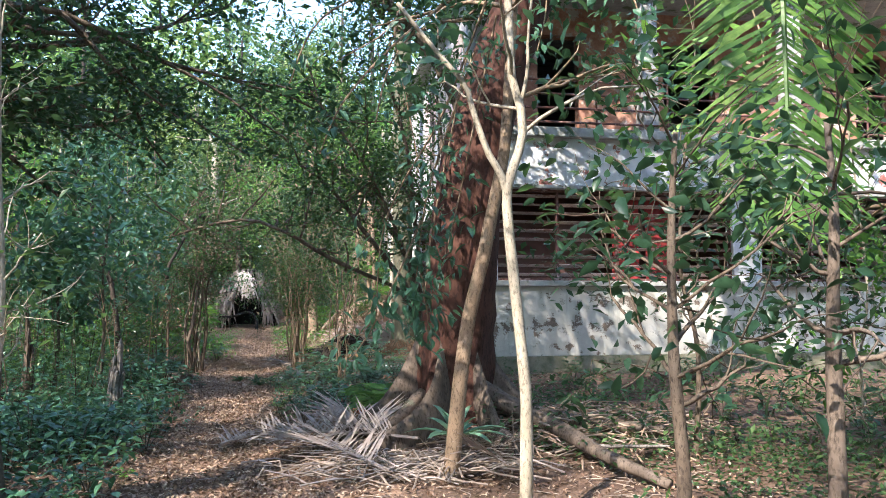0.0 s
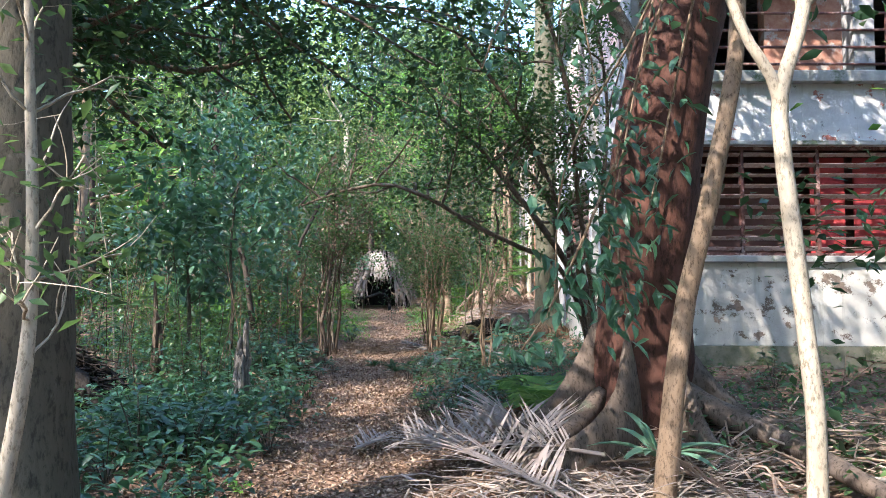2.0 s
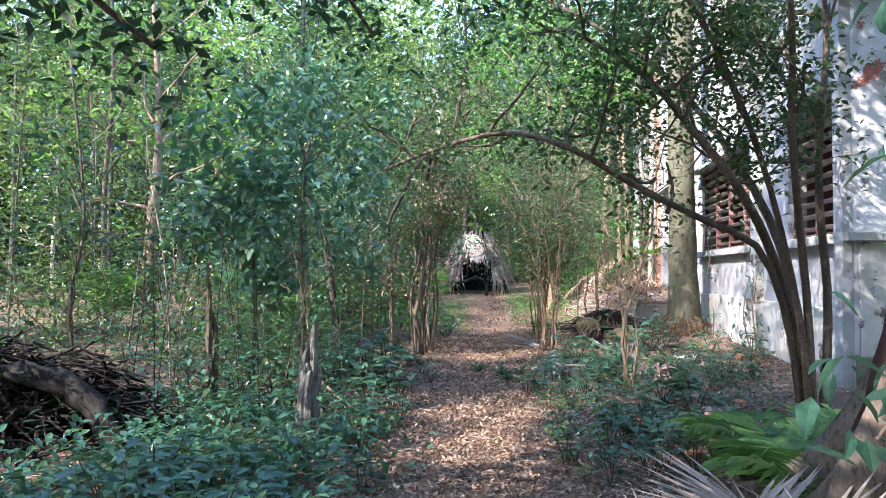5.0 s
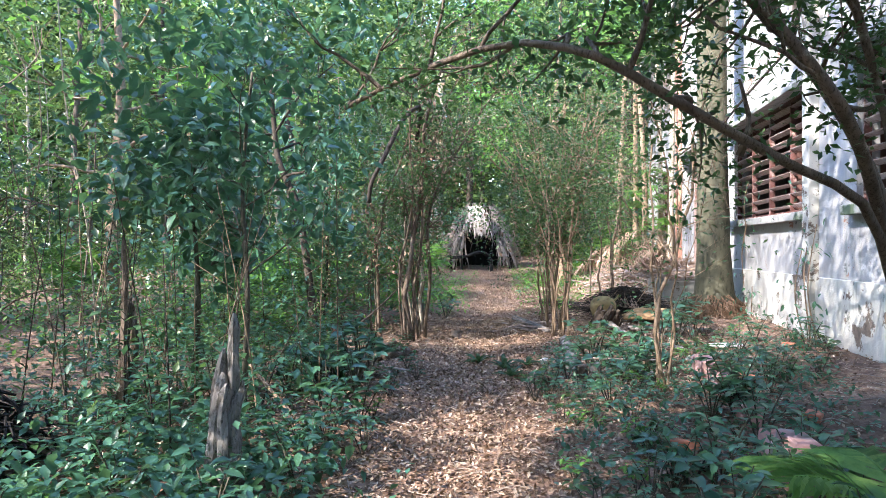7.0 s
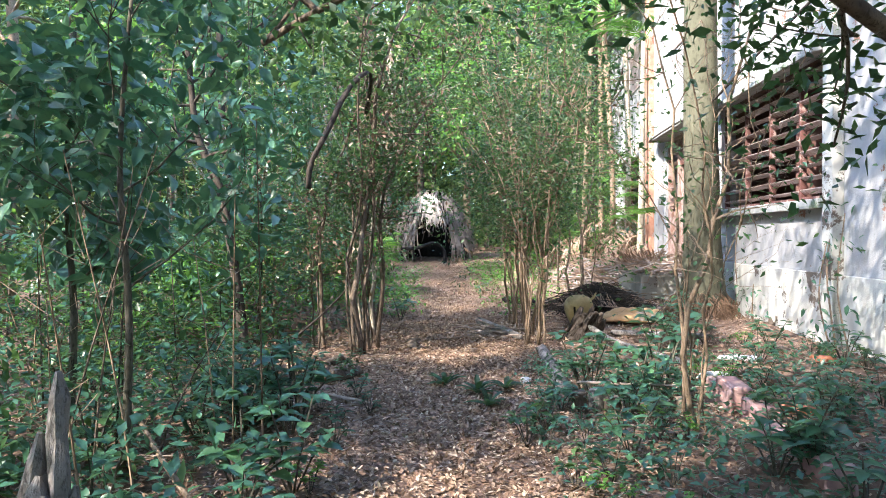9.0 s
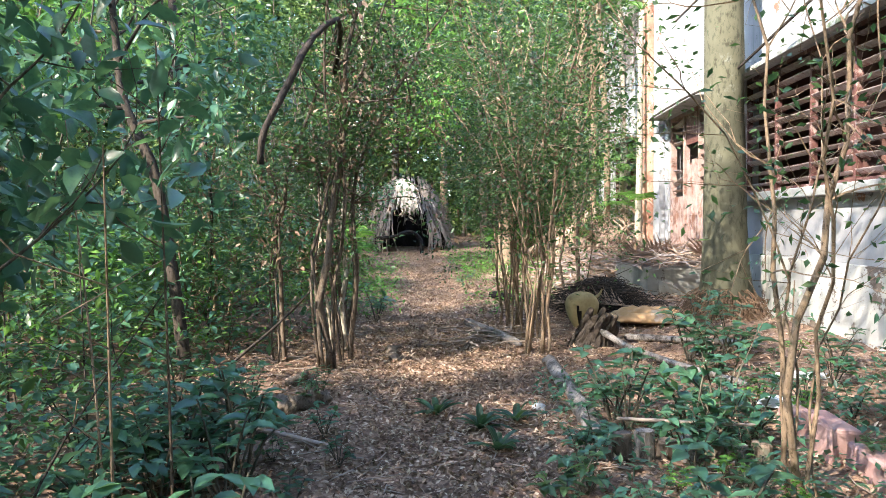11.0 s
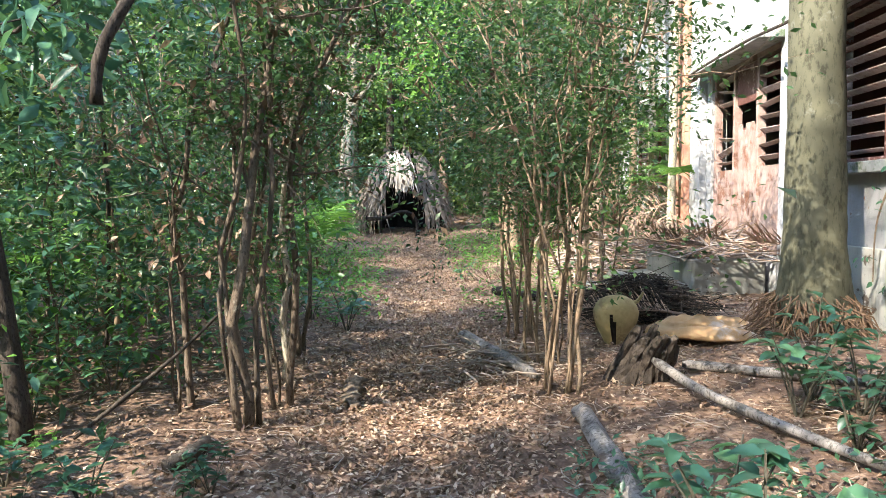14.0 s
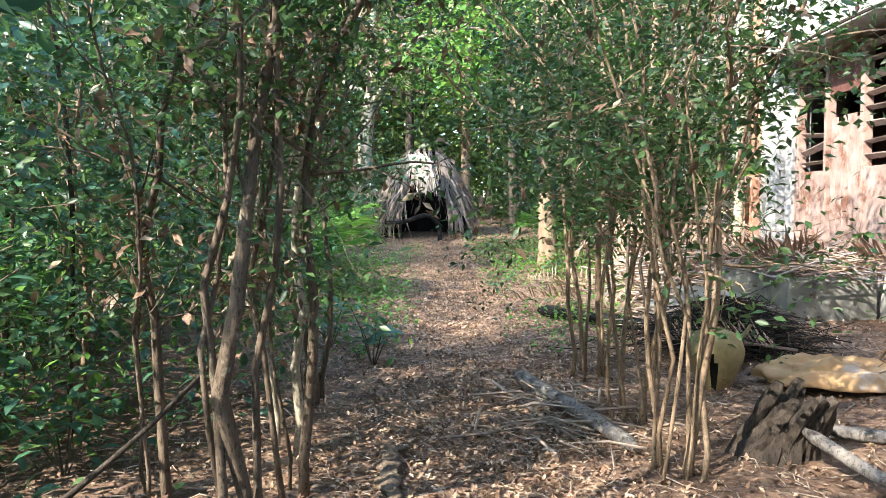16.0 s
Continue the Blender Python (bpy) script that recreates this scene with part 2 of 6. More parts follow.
class Soup:
    """Vertices and faces gathered for one mesh."""

    def __init__(self):
        self.v, self.f, self.n = [], [], 0

    def put(self, verts, faces):
        verts = np.asarray(verts, dtype=float).reshape(-1, 3)
        self.v.append(verts)
        self.f += [tuple(int(i) + self.n for i in f) for f in faces]
        self.n += len(verts)
        return self

    def tube(self, pts, radii, sides=8, rough=0.0, cap=True):
        pts = np.asarray(pts, dtype=float)
        radii = np.broadcast_to(np.asarray(radii, dtype=float), (len(pts),))
        d = np.gradient(pts, axis=0)
        d /= np.linalg.norm(d, axis=1)[:, None] + 1e-9
        ref = np.array([1.0, 0, 0]) if abs(d[0][0]) < 0.8 else np.array([0, 1.0, 0])
        rings = []
        ang = np.linspace(0, 2 * np.pi, sides, endpoint=False)
        for p, t, r in zip(pts, d, radii):
            a = np.cross(t, ref)
            a /= np.linalg.norm(a) + 1e-9
            b = np.cross(t, a)
            ref = np.cross(a, t)
            rr = r * (1 + rough * RNG.normal(size=sides))
            rings.append(p + (np.cos(ang) * rr)[:, None] * a + (np.sin(ang) * rr)[:, None] * b)
        faces = []
        for i in range(len(pts) - 1):
            for j in range(sides):
                k = (j + 1) % sides
                faces.append((i * sides + j, (i + 1) * sides + j, (i + 1) * sides + k, i * sides + k))
        if cap:
            faces.append(tuple(range(sides)))
            faces.append(tuple(reversed(range((len(pts) - 1) * sides, len(pts) * sides))))
        return self.put(np.concatenate(rings), faces)

    def box(self, x0, x1, y0, y1, z0, z1):
        v = [(x, y, z) for z in (z0, z1) for y in (y0, y1) for x in (x0, x1)]
        return self.put(v, [(0, 2, 3, 1), (4, 5, 7, 6), (0, 1, 5, 4), (2, 6, 7, 3), (0, 4, 6, 2), (1, 3, 7, 5)])

    def make(self, name, mat, parent=None, label="", smooth=False, bevel=0.0):
        ob = link_mesh(name, np.concatenate(self.v), self.f, mat, parent, label, smooth)
        if bevel:
            m = ob.modifiers.new("bevel", "BEVEL")
            m.width, m.segments, m.limit_method = bevel, 2, "ANGLE"
        return ob


def smooth_path(pts, n):
    """n points along a smooth curve through pts."""
    pts = np.asarray(pts, dtype=float)
    out = []
    for s in np.linspace(0, len(pts) - 1, n):
        i = min(int(s), len(pts) - 2)
        f = s - i
        p0, p1, p2, p3 = pts[max(i - 1, 0)], pts[i], pts[i + 1], pts[min(i + 2, len(pts) - 1)]
        out.append(0.5 * (2 * p1 + (p2 - p0) * f + (2 * p0 - 5 * p1 + 4 * p2 - p3) * f ** 2 + (3 * p1 - p0 - 3 * p2 + p3) * f ** 3))
    return np.array(out)


def unit(a):
    return a / (np.linalg.norm(a, axis=-1, keepdims=True) + 1e-9)


def leaves(centres, length, width=0.45, droop=0.35, flat=0.6, rng=RNG, fine=False, heading=None):
    """Many leaves: a folded blade each, hanging by its base. Returns vertices and faces as arrays."""
    n = len(centres)
    length = np.broadcast_to(np.asarray(length, dtype=float), (n,)) * rng.uniform(0.65, 1.25, n)
    d = rng.normal(size=(n, 3)) if heading is None else heading + 0.35 * rng.normal(size=(n, 3))
    d[:, 2] = d[:, 2] * 0.5 - droop
    d = unit(d)
    up = np.array([0, 0, 1.0]) * flat + (1 - flat) * rng.normal(size=(n, 3))
    s = unit(np.cross(d, up))
    nn = np.cross(s, d)
    L, W = length[:, None], (length * width)[:, None]
    c = np.asarray(centres)
    if not fine:
        v = np.stack([c, c + d * L * 0.45 - s * W * 0.5 + nn * W * 0.18, c + d * L, c + d * L * 0.45 + s * W * 0.5 + nn * W * 0.18], 1)
        base = (np.arange(n) * 4)[:, None]
        f = np.concatenate([base + np.array([0, 2, 1]), base + np.array([0, 3, 2])])
        return v.reshape(-1, 3), f
    bend = -nn * L * 0.14
    m1, m2, tip = c + d * L * 0.33, c + d * L * 0.68 + bend * 0.4, c + d * L * 0.98 + bend
    e = nn * W * 0.16
    v = np.stack([c, m1, m2, tip, m1 - s * W * 0.48 + e, m2 - s * W * 0.36 + e, m1 + s * W * 0.48 + e, m2 + s * W * 0.36 + e], 1)
    base = (np.arange(n) * 8)[:, None]
    t = [(0, 1, 4), (1, 5, 4), (1, 2, 5), (2, 3, 5), (0, 6, 1), (1, 6, 7), (1, 7, 2), (2, 7, 3)]
    return v.reshape(-1, 3), np.concatenate([base + np.array(q) for q in t])


def foliage(name, centres, length, mat, parent=None, label="", **kw):
    v, f = leaves(np.asarray(centres), length, **kw)
    return link_mesh(name, v, f, mat, parent, label)


def grow(soup, start, way, length, radius, levels, rng, rise=0.25, twigs=4, spread=0.75):
    """A branch that forks; adds its tubes to soup and returns points along its outer twigs."""
    n = 6 if levels else 4
    pts = [np.array(start, dtype=float)]
    d = unit(np.array(way, dtype=float))
    for i in range(n):
        d = unit(d + rng.normal(size=3) * 0.16 + np.array([0, 0, rise * 0.15]))
        pts.append(pts[-1] + d * length / n)
    pts = np.array(pts)
    rad = np.linspace(radius, radius * 0.45, n + 1)
    soup.tube(pts, rad, 6 if radius > 0.02 else 4 if radius > 0.009 else 3, 0.04, cap=False)
    tips = []
    if levels == 0:
        return [pts[i] for i in range(2, n + 1)]
    for i in range(twigs):
        k = int(rng.integers(2, n + 1)) if i else n
        side = unit(d + rng.normal(size=3) * spread)
        tips += grow(soup, pts[k], side, length * rng.uniform(0.5, 0.75), rad[k] * 0.7, levels - 1, rng, rise, twigs, spread)
    return tips


def tree(name, at, label, category, trunk, r0, r1, bark_mat, leaf_mat, limbs=6, limb_len=1.8, levels=1, leaves_n=3000,
         leaf_len=0.12, puff=0.3, low=0.5, seed=1, rise=0.3, flare=1.3, sides=10, group="", twigs=4, extra=(), width=0.45, droop=0.35, out=0.9, limb_r=0.5, fine=False, joined=False):
    """A tree: trunk through the given points (from its base), limbs from the upper part, a crown of single leaves."""
    rng = np.random.default_rng(seed)
    top = thing(name, at, label, category, group)
    pts = smooth_path(trunk, 16)
    s = np.linspace(0, 1, 16)
    rad = r0 + (r1 - r0) * s
    rad[0], rad[1] = rad[0] * flare, rad[1] * (1 + (flare - 1) * 0.35)
    pts[0][2] -= 0.15
    t = Soup()
    t.tube(pts, rad, sides, 0.035)
    t.make("trunk", bark_mat, top, smooth=True)
    whole = Soup()
    tips = []
    for i in range(limbs):
        b = whole if joined else Soup()
        f = low + (1 - low) * (i + rng.uniform(0, 0.9)) / limbs
        k = min(15, int(f * 15))
        a = i * 2.4 + rng.uniform(-0.5, 0.5)
        way = np.array([math.cos(a) * out, math.sin(a) * out, rng.uniform(0.1, 0.9)])
        if k >= 14:
            way = np.array([way[0] * 0.6, way[1] * 0.6, 1.0])
        tips += grow(b, pts[k], way, limb_len * rng.uniform(0.6, 1.15), max(0.008, rad[k] * limb_r), levels, rng, rise, twigs)
        if not joined:
            b.make("limb", bark_mat, top, smooth=True)
    for start, way, length, radius in extra:
        b = Soup()
        tips += grow(b, start, way, length, radius, levels, rng, rise, twigs)
        b.make("limb", bark_mat, top, smooth=True)
    if whole.n:
        whole.make("branchwork", bark_mat, top, smooth=True)["kind"] = "stuff"
    if leaves_n and tips:
        tips = np.array(tips)
        pick = tips[rng.integers(0, len(tips), leaves_n)]
        c = pick + rng.normal(size=(leaves_n, 3)) * np.array([puff, puff, puff * 0.7])
        foliage("crown", c, leaf_len, leaf_mat, top, rng=rng, width=width, droop=droop, fine=fine)
    return top

# ---- the lie of the land ----
PATH = np.array([(0.9, -8), (0.1, 0), (-1.2, 4), (-2.4, 8), (-3.1, 11), (-3.9, 14), (-4.6, 17), (-5.3, 20), (-6.3, 24), (-7.5, 29), (-8.8, 34), (-10, 40)])
HOUSE_AT, HOUSE_TURN = (0.59, 13.0), 9.5
_c, _s = math.cos(radians(HOUSE_TURN)), math.sin(radians(HOUSE_TURN))


def path_distance(x, y):
    best = np.full(np.shape(x), 1e9)
    for (x0, y0), (x1, y1) in zip(PATH, PATH[1:]):
        dx, dy = x1 - x0, y1 - y0
        t = np.clip(((x - x0) * dx + (y - y0) * dy) / (dx * dx + dy * dy), 0, 1)
        best = np.minimum(best, np.hypot(x - x0 - t * dx, y - y0 - t * dy))
    return best


def to_house(x, y):
    """Along the front and along the side, from the house's corner."""
    x, y = x - HOUSE_AT[0], y - HOUSE_AT[1]
    return x * _c + y * _s, -x * _s + y * _c


def from_house(u, v, z=0.0):
    return (HOUSE_AT[0] + u * _c - v * _s, HOUSE_AT[1] + u * _s + v * _c, z)


def ground_z(x, y):
    x, y = np.asarray(x, dtype=float), np.asarray(y, dtype=float)
    u, v = to_house(x, y)
    gap = np.hypot(np.minimum(u, 0), np.minimum(v, 0))
    z = 0.03 + 0.0015 * np.clip(y - 18, 0, 25) ** 2
    z = z + 0.27 * np.exp(-(gap / 1.7) ** 2) * (y < 60)
    z = z + 0.16 * np.exp(-((x - 0.05) ** 2 + (y - 8.3) ** 2) / 1.6)
    d = path_distance(x, y)
    z = z - 0.05 * np.exp(-(d / 0.6) ** 2)
    bumps = 0.03 * np.sin(1.7 * x + 0.6 * y) * np.sin(1.3 * y - 0.4 * x) + 0.015 * np.sin(4.1 * x + 1.0) * np.sin(3.7 * y)
    return z + bumps * np.clip(d / 1.5, 0.25, 1)


def on_ground(x, y, lift=0.0):
    return (float(x), float(y), float(ground_z(x, y)) + lift)


def stretch_axis(lo, hi, step, far):
    mid = np.arange(lo, hi + step, step)
    grow_by = np.cumsum(step * 1.35 ** np.arange(1, 24))
    grow_by = grow_by[grow_by < far]
    return np.concatenate([lo - grow_by[::-1], mid, mid[-1] + grow_by])


gx, gy = stretch_axis(-13, 7, 0.16, 500), stretch_axis(-4, 40, 0.16, 500)
X, Y = np.meshgrid(gx, gy)
Z = ground_z(X, Y) + 0.012 * RNG.normal(size=X.shape)
nx, ny = len(gx), len(gy)
idx = np.arange(nx * ny).reshape(ny, nx)
quads = np.stack([idx[:-1, :-1], idx[:-1, 1:], idx[1:, 1:], idx[1:, :-1]], -1).reshape(-1, 4)
ground = link_mesh("ground", np.stack([X, Y, Z], -1).reshape(-1, 3), quads, M_EARTH, smooth=True)
tagged(ground, "brown forest floor with a trodden leaf-littered path", "ground", kind="structure")
trod = ground.data.attributes.new("trodden", "FLOAT", "POINT")
w = np.clip(1.25 - path_distance(X, Y) / 1.9, 0.15, 1)
u_, v_ = to_house(X, Y)
w = np.maximum(w, 0.75 * np.clip((X + 6.8) / 0.8, 0, 1) * (Y > 12.5) * (Y < 27) * (X < 2))
trod.data.foreach_set("value", w.ravel().astype(np.float32))

# ---- the house ----
house = thing("abandoned_house", (*HOUSE_AT, 0.0), "abandoned two-storey house of peeling white plaster with louvred windows", "house", turn=HOUSE_TURN)
FLOOR, SILL, HEAD, SLAB, TOP = 0.85, 2.0, 3.72, 4.7, 7.8
T = 0.25
SIDE_END, FRONT_END = 19.5, 12.0


def wall_run(name, axis, end, openings, mat, z0, z1, start=0.0, depth=(0.0, 0.25)):
    """One closed wall mesh along an axis, with its openings (a, b, low, high) cut right through."""
    xs = sorted({start, end, *[o[0] for o in openings], *[o[1] for o in openings]})
    zs = sorted({z0, z1, *[o[2] for o in openings], *[o[3] for o in openings]})
    d0, d1 = depth

    def solid(i, k):
        if not (0 <= i < len(xs) - 1 and 0 <= k < len(zs) - 1):
            return False
        x, z = (xs[i] + xs[i + 1]) / 2, (zs[k] + zs[k + 1]) / 2
        return not any(a < x < b and lo < z < hi for a, b, lo, hi in openings)

    index, verts, faces = {}, [], []

    def vert(i, k, d):
        if (i, k, d) not in index:
            index[i, k, d] = len(verts)
            verts.append((xs[i], d1 if d else d0, zs[k]) if axis == "u" else (d1 if d else d0, xs[i], zs[k]))
        return index[i, k, d]

    for i in range(len(xs) - 1):
        for k in range(len(zs) - 1):
            if not solid(i, k):
                continue
            faces.append([vert(i, k, 0), vert(i + 1, k, 0), vert(i + 1, k + 1, 0), vert(i, k + 1, 0)])
            faces.append([vert(i, k, 1), vert(i, k + 1, 1), vert(i + 1, k + 1, 1), vert(i + 1, k, 1)])
            for (di, dk), (p, q) in (((-1, 0), ((i, k), (i, k + 1))), ((1, 0), ((i + 1, k + 1), (i + 1, k))), ((0, -1), ((i + 1, k), (i, k))), ((0, 1), ((i, k + 1), (i + 1, k + 1)))):
                if not solid(i + di, k + dk):
                    faces.append([vert(*p, 0), vert(*q, 0), vert(*q, 1), vert(*p, 1)])
    if axis == "v":
        faces = [f[::-1] for f in faces]
    return Soup().put(verts, faces).make(name, mat, house)


FRONT = [(0.42, 5.15, SILL, HEAD), (5.75, 10.4, SILL, HEAD)]
SIDE = [(0.45, 2.12, SILL, HEAD), (3.62, 7.68, SILL, HEAD), (9.0, 11.7, FLOOR, HEAD), (14.6, 17.4, SILL, HEAD)]
wall_run("wall_front", "u", FRONT_END, FRONT, M_FRONT, -0.3, SLAB)
wall_run("wall_side", "v", SIDE_END, SIDE, M_PLASTER, -0.3, TOP, T)
for nm, (a, b, c, d) in {"wall_back": (0, FRONT_END, SIDE_END, SIDE_END + T), "wall_far": (FRONT_END, FRONT_END + T, 0, SIDE_END + T)}.items():
    Soup().box(a, b, c, d, -0.3, TOP).make(nm, M_PLASTER, house)
balcony_wall = wall_run("balcony_wall", "u", FRONT_END, [(1.6, 2.5, 5.2, 7.2), (4.4, 5.6, 5.2, 7.2), (9.0, 9.9, 5.2, 7.2)], M_BRICK, SLAB + 0.18, TOP, T, (1.2, 1.45))
balcony_wall["label"] = "bare reddish brick wall behind the balcony"
Soup().box(-0.12, FRONT_END + 0.1, -0.16, 1.2, SLAB, SLAB + 0.18).make("balcony_slab", M_CONCRETE, house, bevel=0.015)
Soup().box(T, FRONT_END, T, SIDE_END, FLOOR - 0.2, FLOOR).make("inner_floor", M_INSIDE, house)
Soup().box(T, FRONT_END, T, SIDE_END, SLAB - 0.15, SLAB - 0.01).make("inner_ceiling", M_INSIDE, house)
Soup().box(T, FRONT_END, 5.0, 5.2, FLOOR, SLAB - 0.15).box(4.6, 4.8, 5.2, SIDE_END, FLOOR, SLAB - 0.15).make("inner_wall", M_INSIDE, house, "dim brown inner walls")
Soup().box(-0.35, FRONT_END + 0.4, -0.45, SIDE_END + 0.4, TOP, TOP + 0.22).make("roof_slab", M_CONCRETE, house, bevel=0.02)
for k, u in enumerate((0.25, 3.3, 6.4, 9.5)):
    Soup().box(u, u + 0.34, -0.1, 0.22, SLAB + 0.18, TOP).make("balcony_column", M_PLASTER, house, bevel=0.015)
for z in (4.98, 5.25, 5.52, 5.79):
    Soup().tube([(0.0, -0.12, z), (6.0, -0.12, z + 0.005), (FRONT_END, -0.12, z)], 0.022, 8).make("railing_pipe", M_REDMETAL, house, "oxide-red pipe rail")
for u in np.arange(0.9, FRONT_END, 1.45):
    Soup().tube([(u, -0.12, SLAB + 0.17), (u, -0.12, 5.8)], 0.02, 8).make("railing_post", M_REDMETAL, house)
# sills, hoods, pilasters
Soup().box(-0.10, 5.3, -0.13, 0.0, SILL - 0.10, SILL).make("sill", M_CONCRETE, house, "projecting concrete sill edged with moss", bevel=0.012)
Soup().box(5.6, 10.6, -0.13, 0.0, SILL - 0.10, SILL).make("sill", M_CONCRETE, house, bevel=0.012)
Soup().box(0.3, 10.6, -0.10, 0.0, HEAD, HEAD + 0.07).make("lintel", M_CONCRETE, house, bevel=0.012)
for a, b, lo, hi in SIDE[:2] + SIDE[3:]:
    Soup().box(-0.14, 0.0, a - 0.12, b + 0.12, SILL - 0.12, SILL - 0.002).make("sill", M_CONCRETE, house, bevel=0.012)
    Soup().put([(0, a - 0.1, hi), (0, b + 0.1, hi), (-0.26, b + 0.1, hi - 0.06), (-0.26, a - 0.1, hi - 0.06), (0, a - 0.1, hi + 0.14), (0, b + 0.1, hi + 0.14), (-0.26, b + 0.1, hi + 0.0), (-0.26, a - 0.1, hi + 0.0)],
               [(3, 2, 1, 0), (4, 5, 6, 7), (0, 1, 5, 4), (2, 3, 7, 6), (1, 2, 6, 5), (3, 0, 4, 7)]).make("window_hood", M_CONCRETE, house, "sloping concrete hood stained brown", bevel=0.01)
for v, wdt, mat in ((-0.004, 0.22, M_PLASTER), (3.28, 0.26, M_PLINTH), (8.3, 0.3, M_PLASTER), (11.95, 0.42, M_PLASTER), (12.9, 0.5, M_BRICK), (18.2, 0.4, M_PLASTER)):
    Soup().box(-0.13, 0.0, v, v + wdt, -0.3, TOP).make("pilaster", mat, house, bevel=0.012)
Soup().box(-0.05, -0.001, 0.25, 8.28, -0.3, 1.12).make("plinth_band", M_PLINTH, house, "blotched plaster plinth, paint fallen off", bevel=0.01)
Soup().box(0.05, 10.6, -0.03, -0.001, 0.62, 1.895).make("plinth_band", M_PLINTH, house, "cream paint flaking off grey render below the sill", bevel=0.008)
Soup().box(0.0, 10.6, -0.07, -0.001, -0.3, 0.617).make("wall_foot", M_MOSSBASE, house, "damp mossy wall foot", bevel=0.012)
# upper floor openings of the side wall stay shut: boarded panels
for a in (1.2, 4.6, 9.4, 14.4):
    Soup().box(-0.03, -0.001, a, a + 1.8, 5.6, 7.1).make("shutter", M_SLAT, house, bevel=0.006)

SLATS = {}


def slat_mesh(length):
    """One louvre blade with rounded long edges, lying along its own x."""
    if length not in SLATS:
        h, t_ = 0.052, 0.007
        prof = [(-h, 0), (-h * 0.8, t_), (h * 0.8, t_), (h, 0), (h * 0.8, -t_), (-h * 0.8, -t_)]
        v = [(x, p, q) for x in (-length / 2, length / 2) for p, q in prof]
        f = [(i, (i + 1) % 6, 6 + (i + 1) % 6, 6 + i) for i in range(6)] + [tuple(reversed(range(6))), tuple(range(6, 12))]
        me = bpy.data.meshes.new("slat")
        me.from_pydata(v, [], f)
        me.materials.append(M_SLAT)
        SLATS[length] = me
    return SLATS[length]


def louvre_window(axis, a, b, lo, hi, bays, rows, seed, gone=0.06):
    """A window as a part of the house: frame, mullions, and single blades under the frame."""
    rng = np.random.default_rng(seed)
    f = Soup()
    dep = (0.07, 0.15)

    def bar(p, q, za, zb):
        if axis == "u":
            f.box(p, q, *dep, za, zb)
        else:
            f.box(*dep, p, q, za, zb)

    bar(a, b, lo, lo + 0.05)
    bar(a, b, hi - 0.05, hi)
    step = (b - a) / bays
    for i in range(bays + 1):
        x = a + i * step
        bar(max(a, x - 0.028), min(b, x + 0.028), lo + 0.05, hi - 0.05)
    frame_ = f.make("window_frame", M_REDMETAL, house, "oxide-red steel frame", bevel=0.004)
    mesh = slat_mesh(round(step - 0.06, 3))
    for i in range(bays):
        for j in range(rows):
            if rng.random() < gone:
                continue
            z = lo + 0.12 + (hi - lo - 0.24) * j / (rows - 1)
            s = new("slat", mesh)
            s.parent = frame_
            mid = a + (i + 0.5) * step
            tip = rng.normal(0, 0.01)
            tilt = radians(28) + rng.normal(0, 0.12)
            if axis == "u":
                s.location, s.rotation_euler = (mid, 0.10, z), (-tilt, tip, 0)
            else:
                s.location, s.rotation_euler = (0.10, mid, z), (tilt, tip, radians(90))
    return frame_


louvre_window("u", *FRONT[0], 4, 10, 1)
louvre_window("u", *FRONT[1], 4, 10, 2)
louvre_window("v", *SIDE[0], 2, 10, 3)
louvre_window("v", *SIDE[1], 4, 10, 4, 0.03)
louvre_window("v", *SIDE[3], 3, 10, 5)
for u in (2.85, 3.55):
    Soup().box(u, u + 0.55, 0.45, 0.48, SILL - 0.1, HEAD - 0.1).make("inner_shutter", M_REDBOARD, house, "dark red board behind the blades")
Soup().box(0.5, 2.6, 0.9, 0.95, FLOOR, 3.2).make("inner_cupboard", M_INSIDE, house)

# door bay: side louvres, panels under them, plank door ajar, transom
dv = 9.0
frame_door = Soup()
for v in (dv, dv + 0.83, dv + 1.75, dv + 2.62):
    frame_door.box(0.04, 0.16, v, v + 0.08, FLOOR, HEAD)
frame_door.box(0.04, 0.16, dv + 0.08, dv + 2.62, HEAD - 0.08, HEAD)
door_frame = frame_door.make("door_frame", M_DOOR, house, "grey weathered wooden door frame", bevel=0.006)
Soup().box(0.08, 0.12, dv + 0.91, dv + 1.75, 3.08, HEAD - 0.08).make("transom_panel", M_REDMETAL, door_frame, "pinkish board over the door", bevel=0.004)
for v in (dv + 0.08, dv + 1.83):
    Soup().box(0.07, 0.12, v, v + 0.75 + 0.04 * (v > 10), FLOOR, SILL + 0.1).make("lower_panel", M_DOOR, door_frame, bevel=0.004)
    for j in range(8):
        if v > 10 and j in (3, 4):
            continue
        s = new("slat", slat_mesh(0.74))
        s.parent = door_frame
        s.location = (0.10, v + 0.375, SILL + 0.22 + j * 0.19)
        s.rotation_euler = (radians(32 + 14 * math.sin(j * 2.3 + v)), 0.05 * math.sin(j * 1.9) * (3 if v > 10 else 1), radians(90))
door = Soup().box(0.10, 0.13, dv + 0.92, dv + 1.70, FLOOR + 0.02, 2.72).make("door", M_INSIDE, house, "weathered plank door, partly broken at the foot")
for i in range(5):
    v = dv + 0.925 + i * 0.155
    Soup().box(0.075, 0.10, v, v + 0.145, FLOOR + 0.03 + 0.16 * (i == 3), 2.78 - 0.10 * (i == 3) - 0.05 * (i == 0)).make("plank", M_DOOR, door, bevel=0.004)
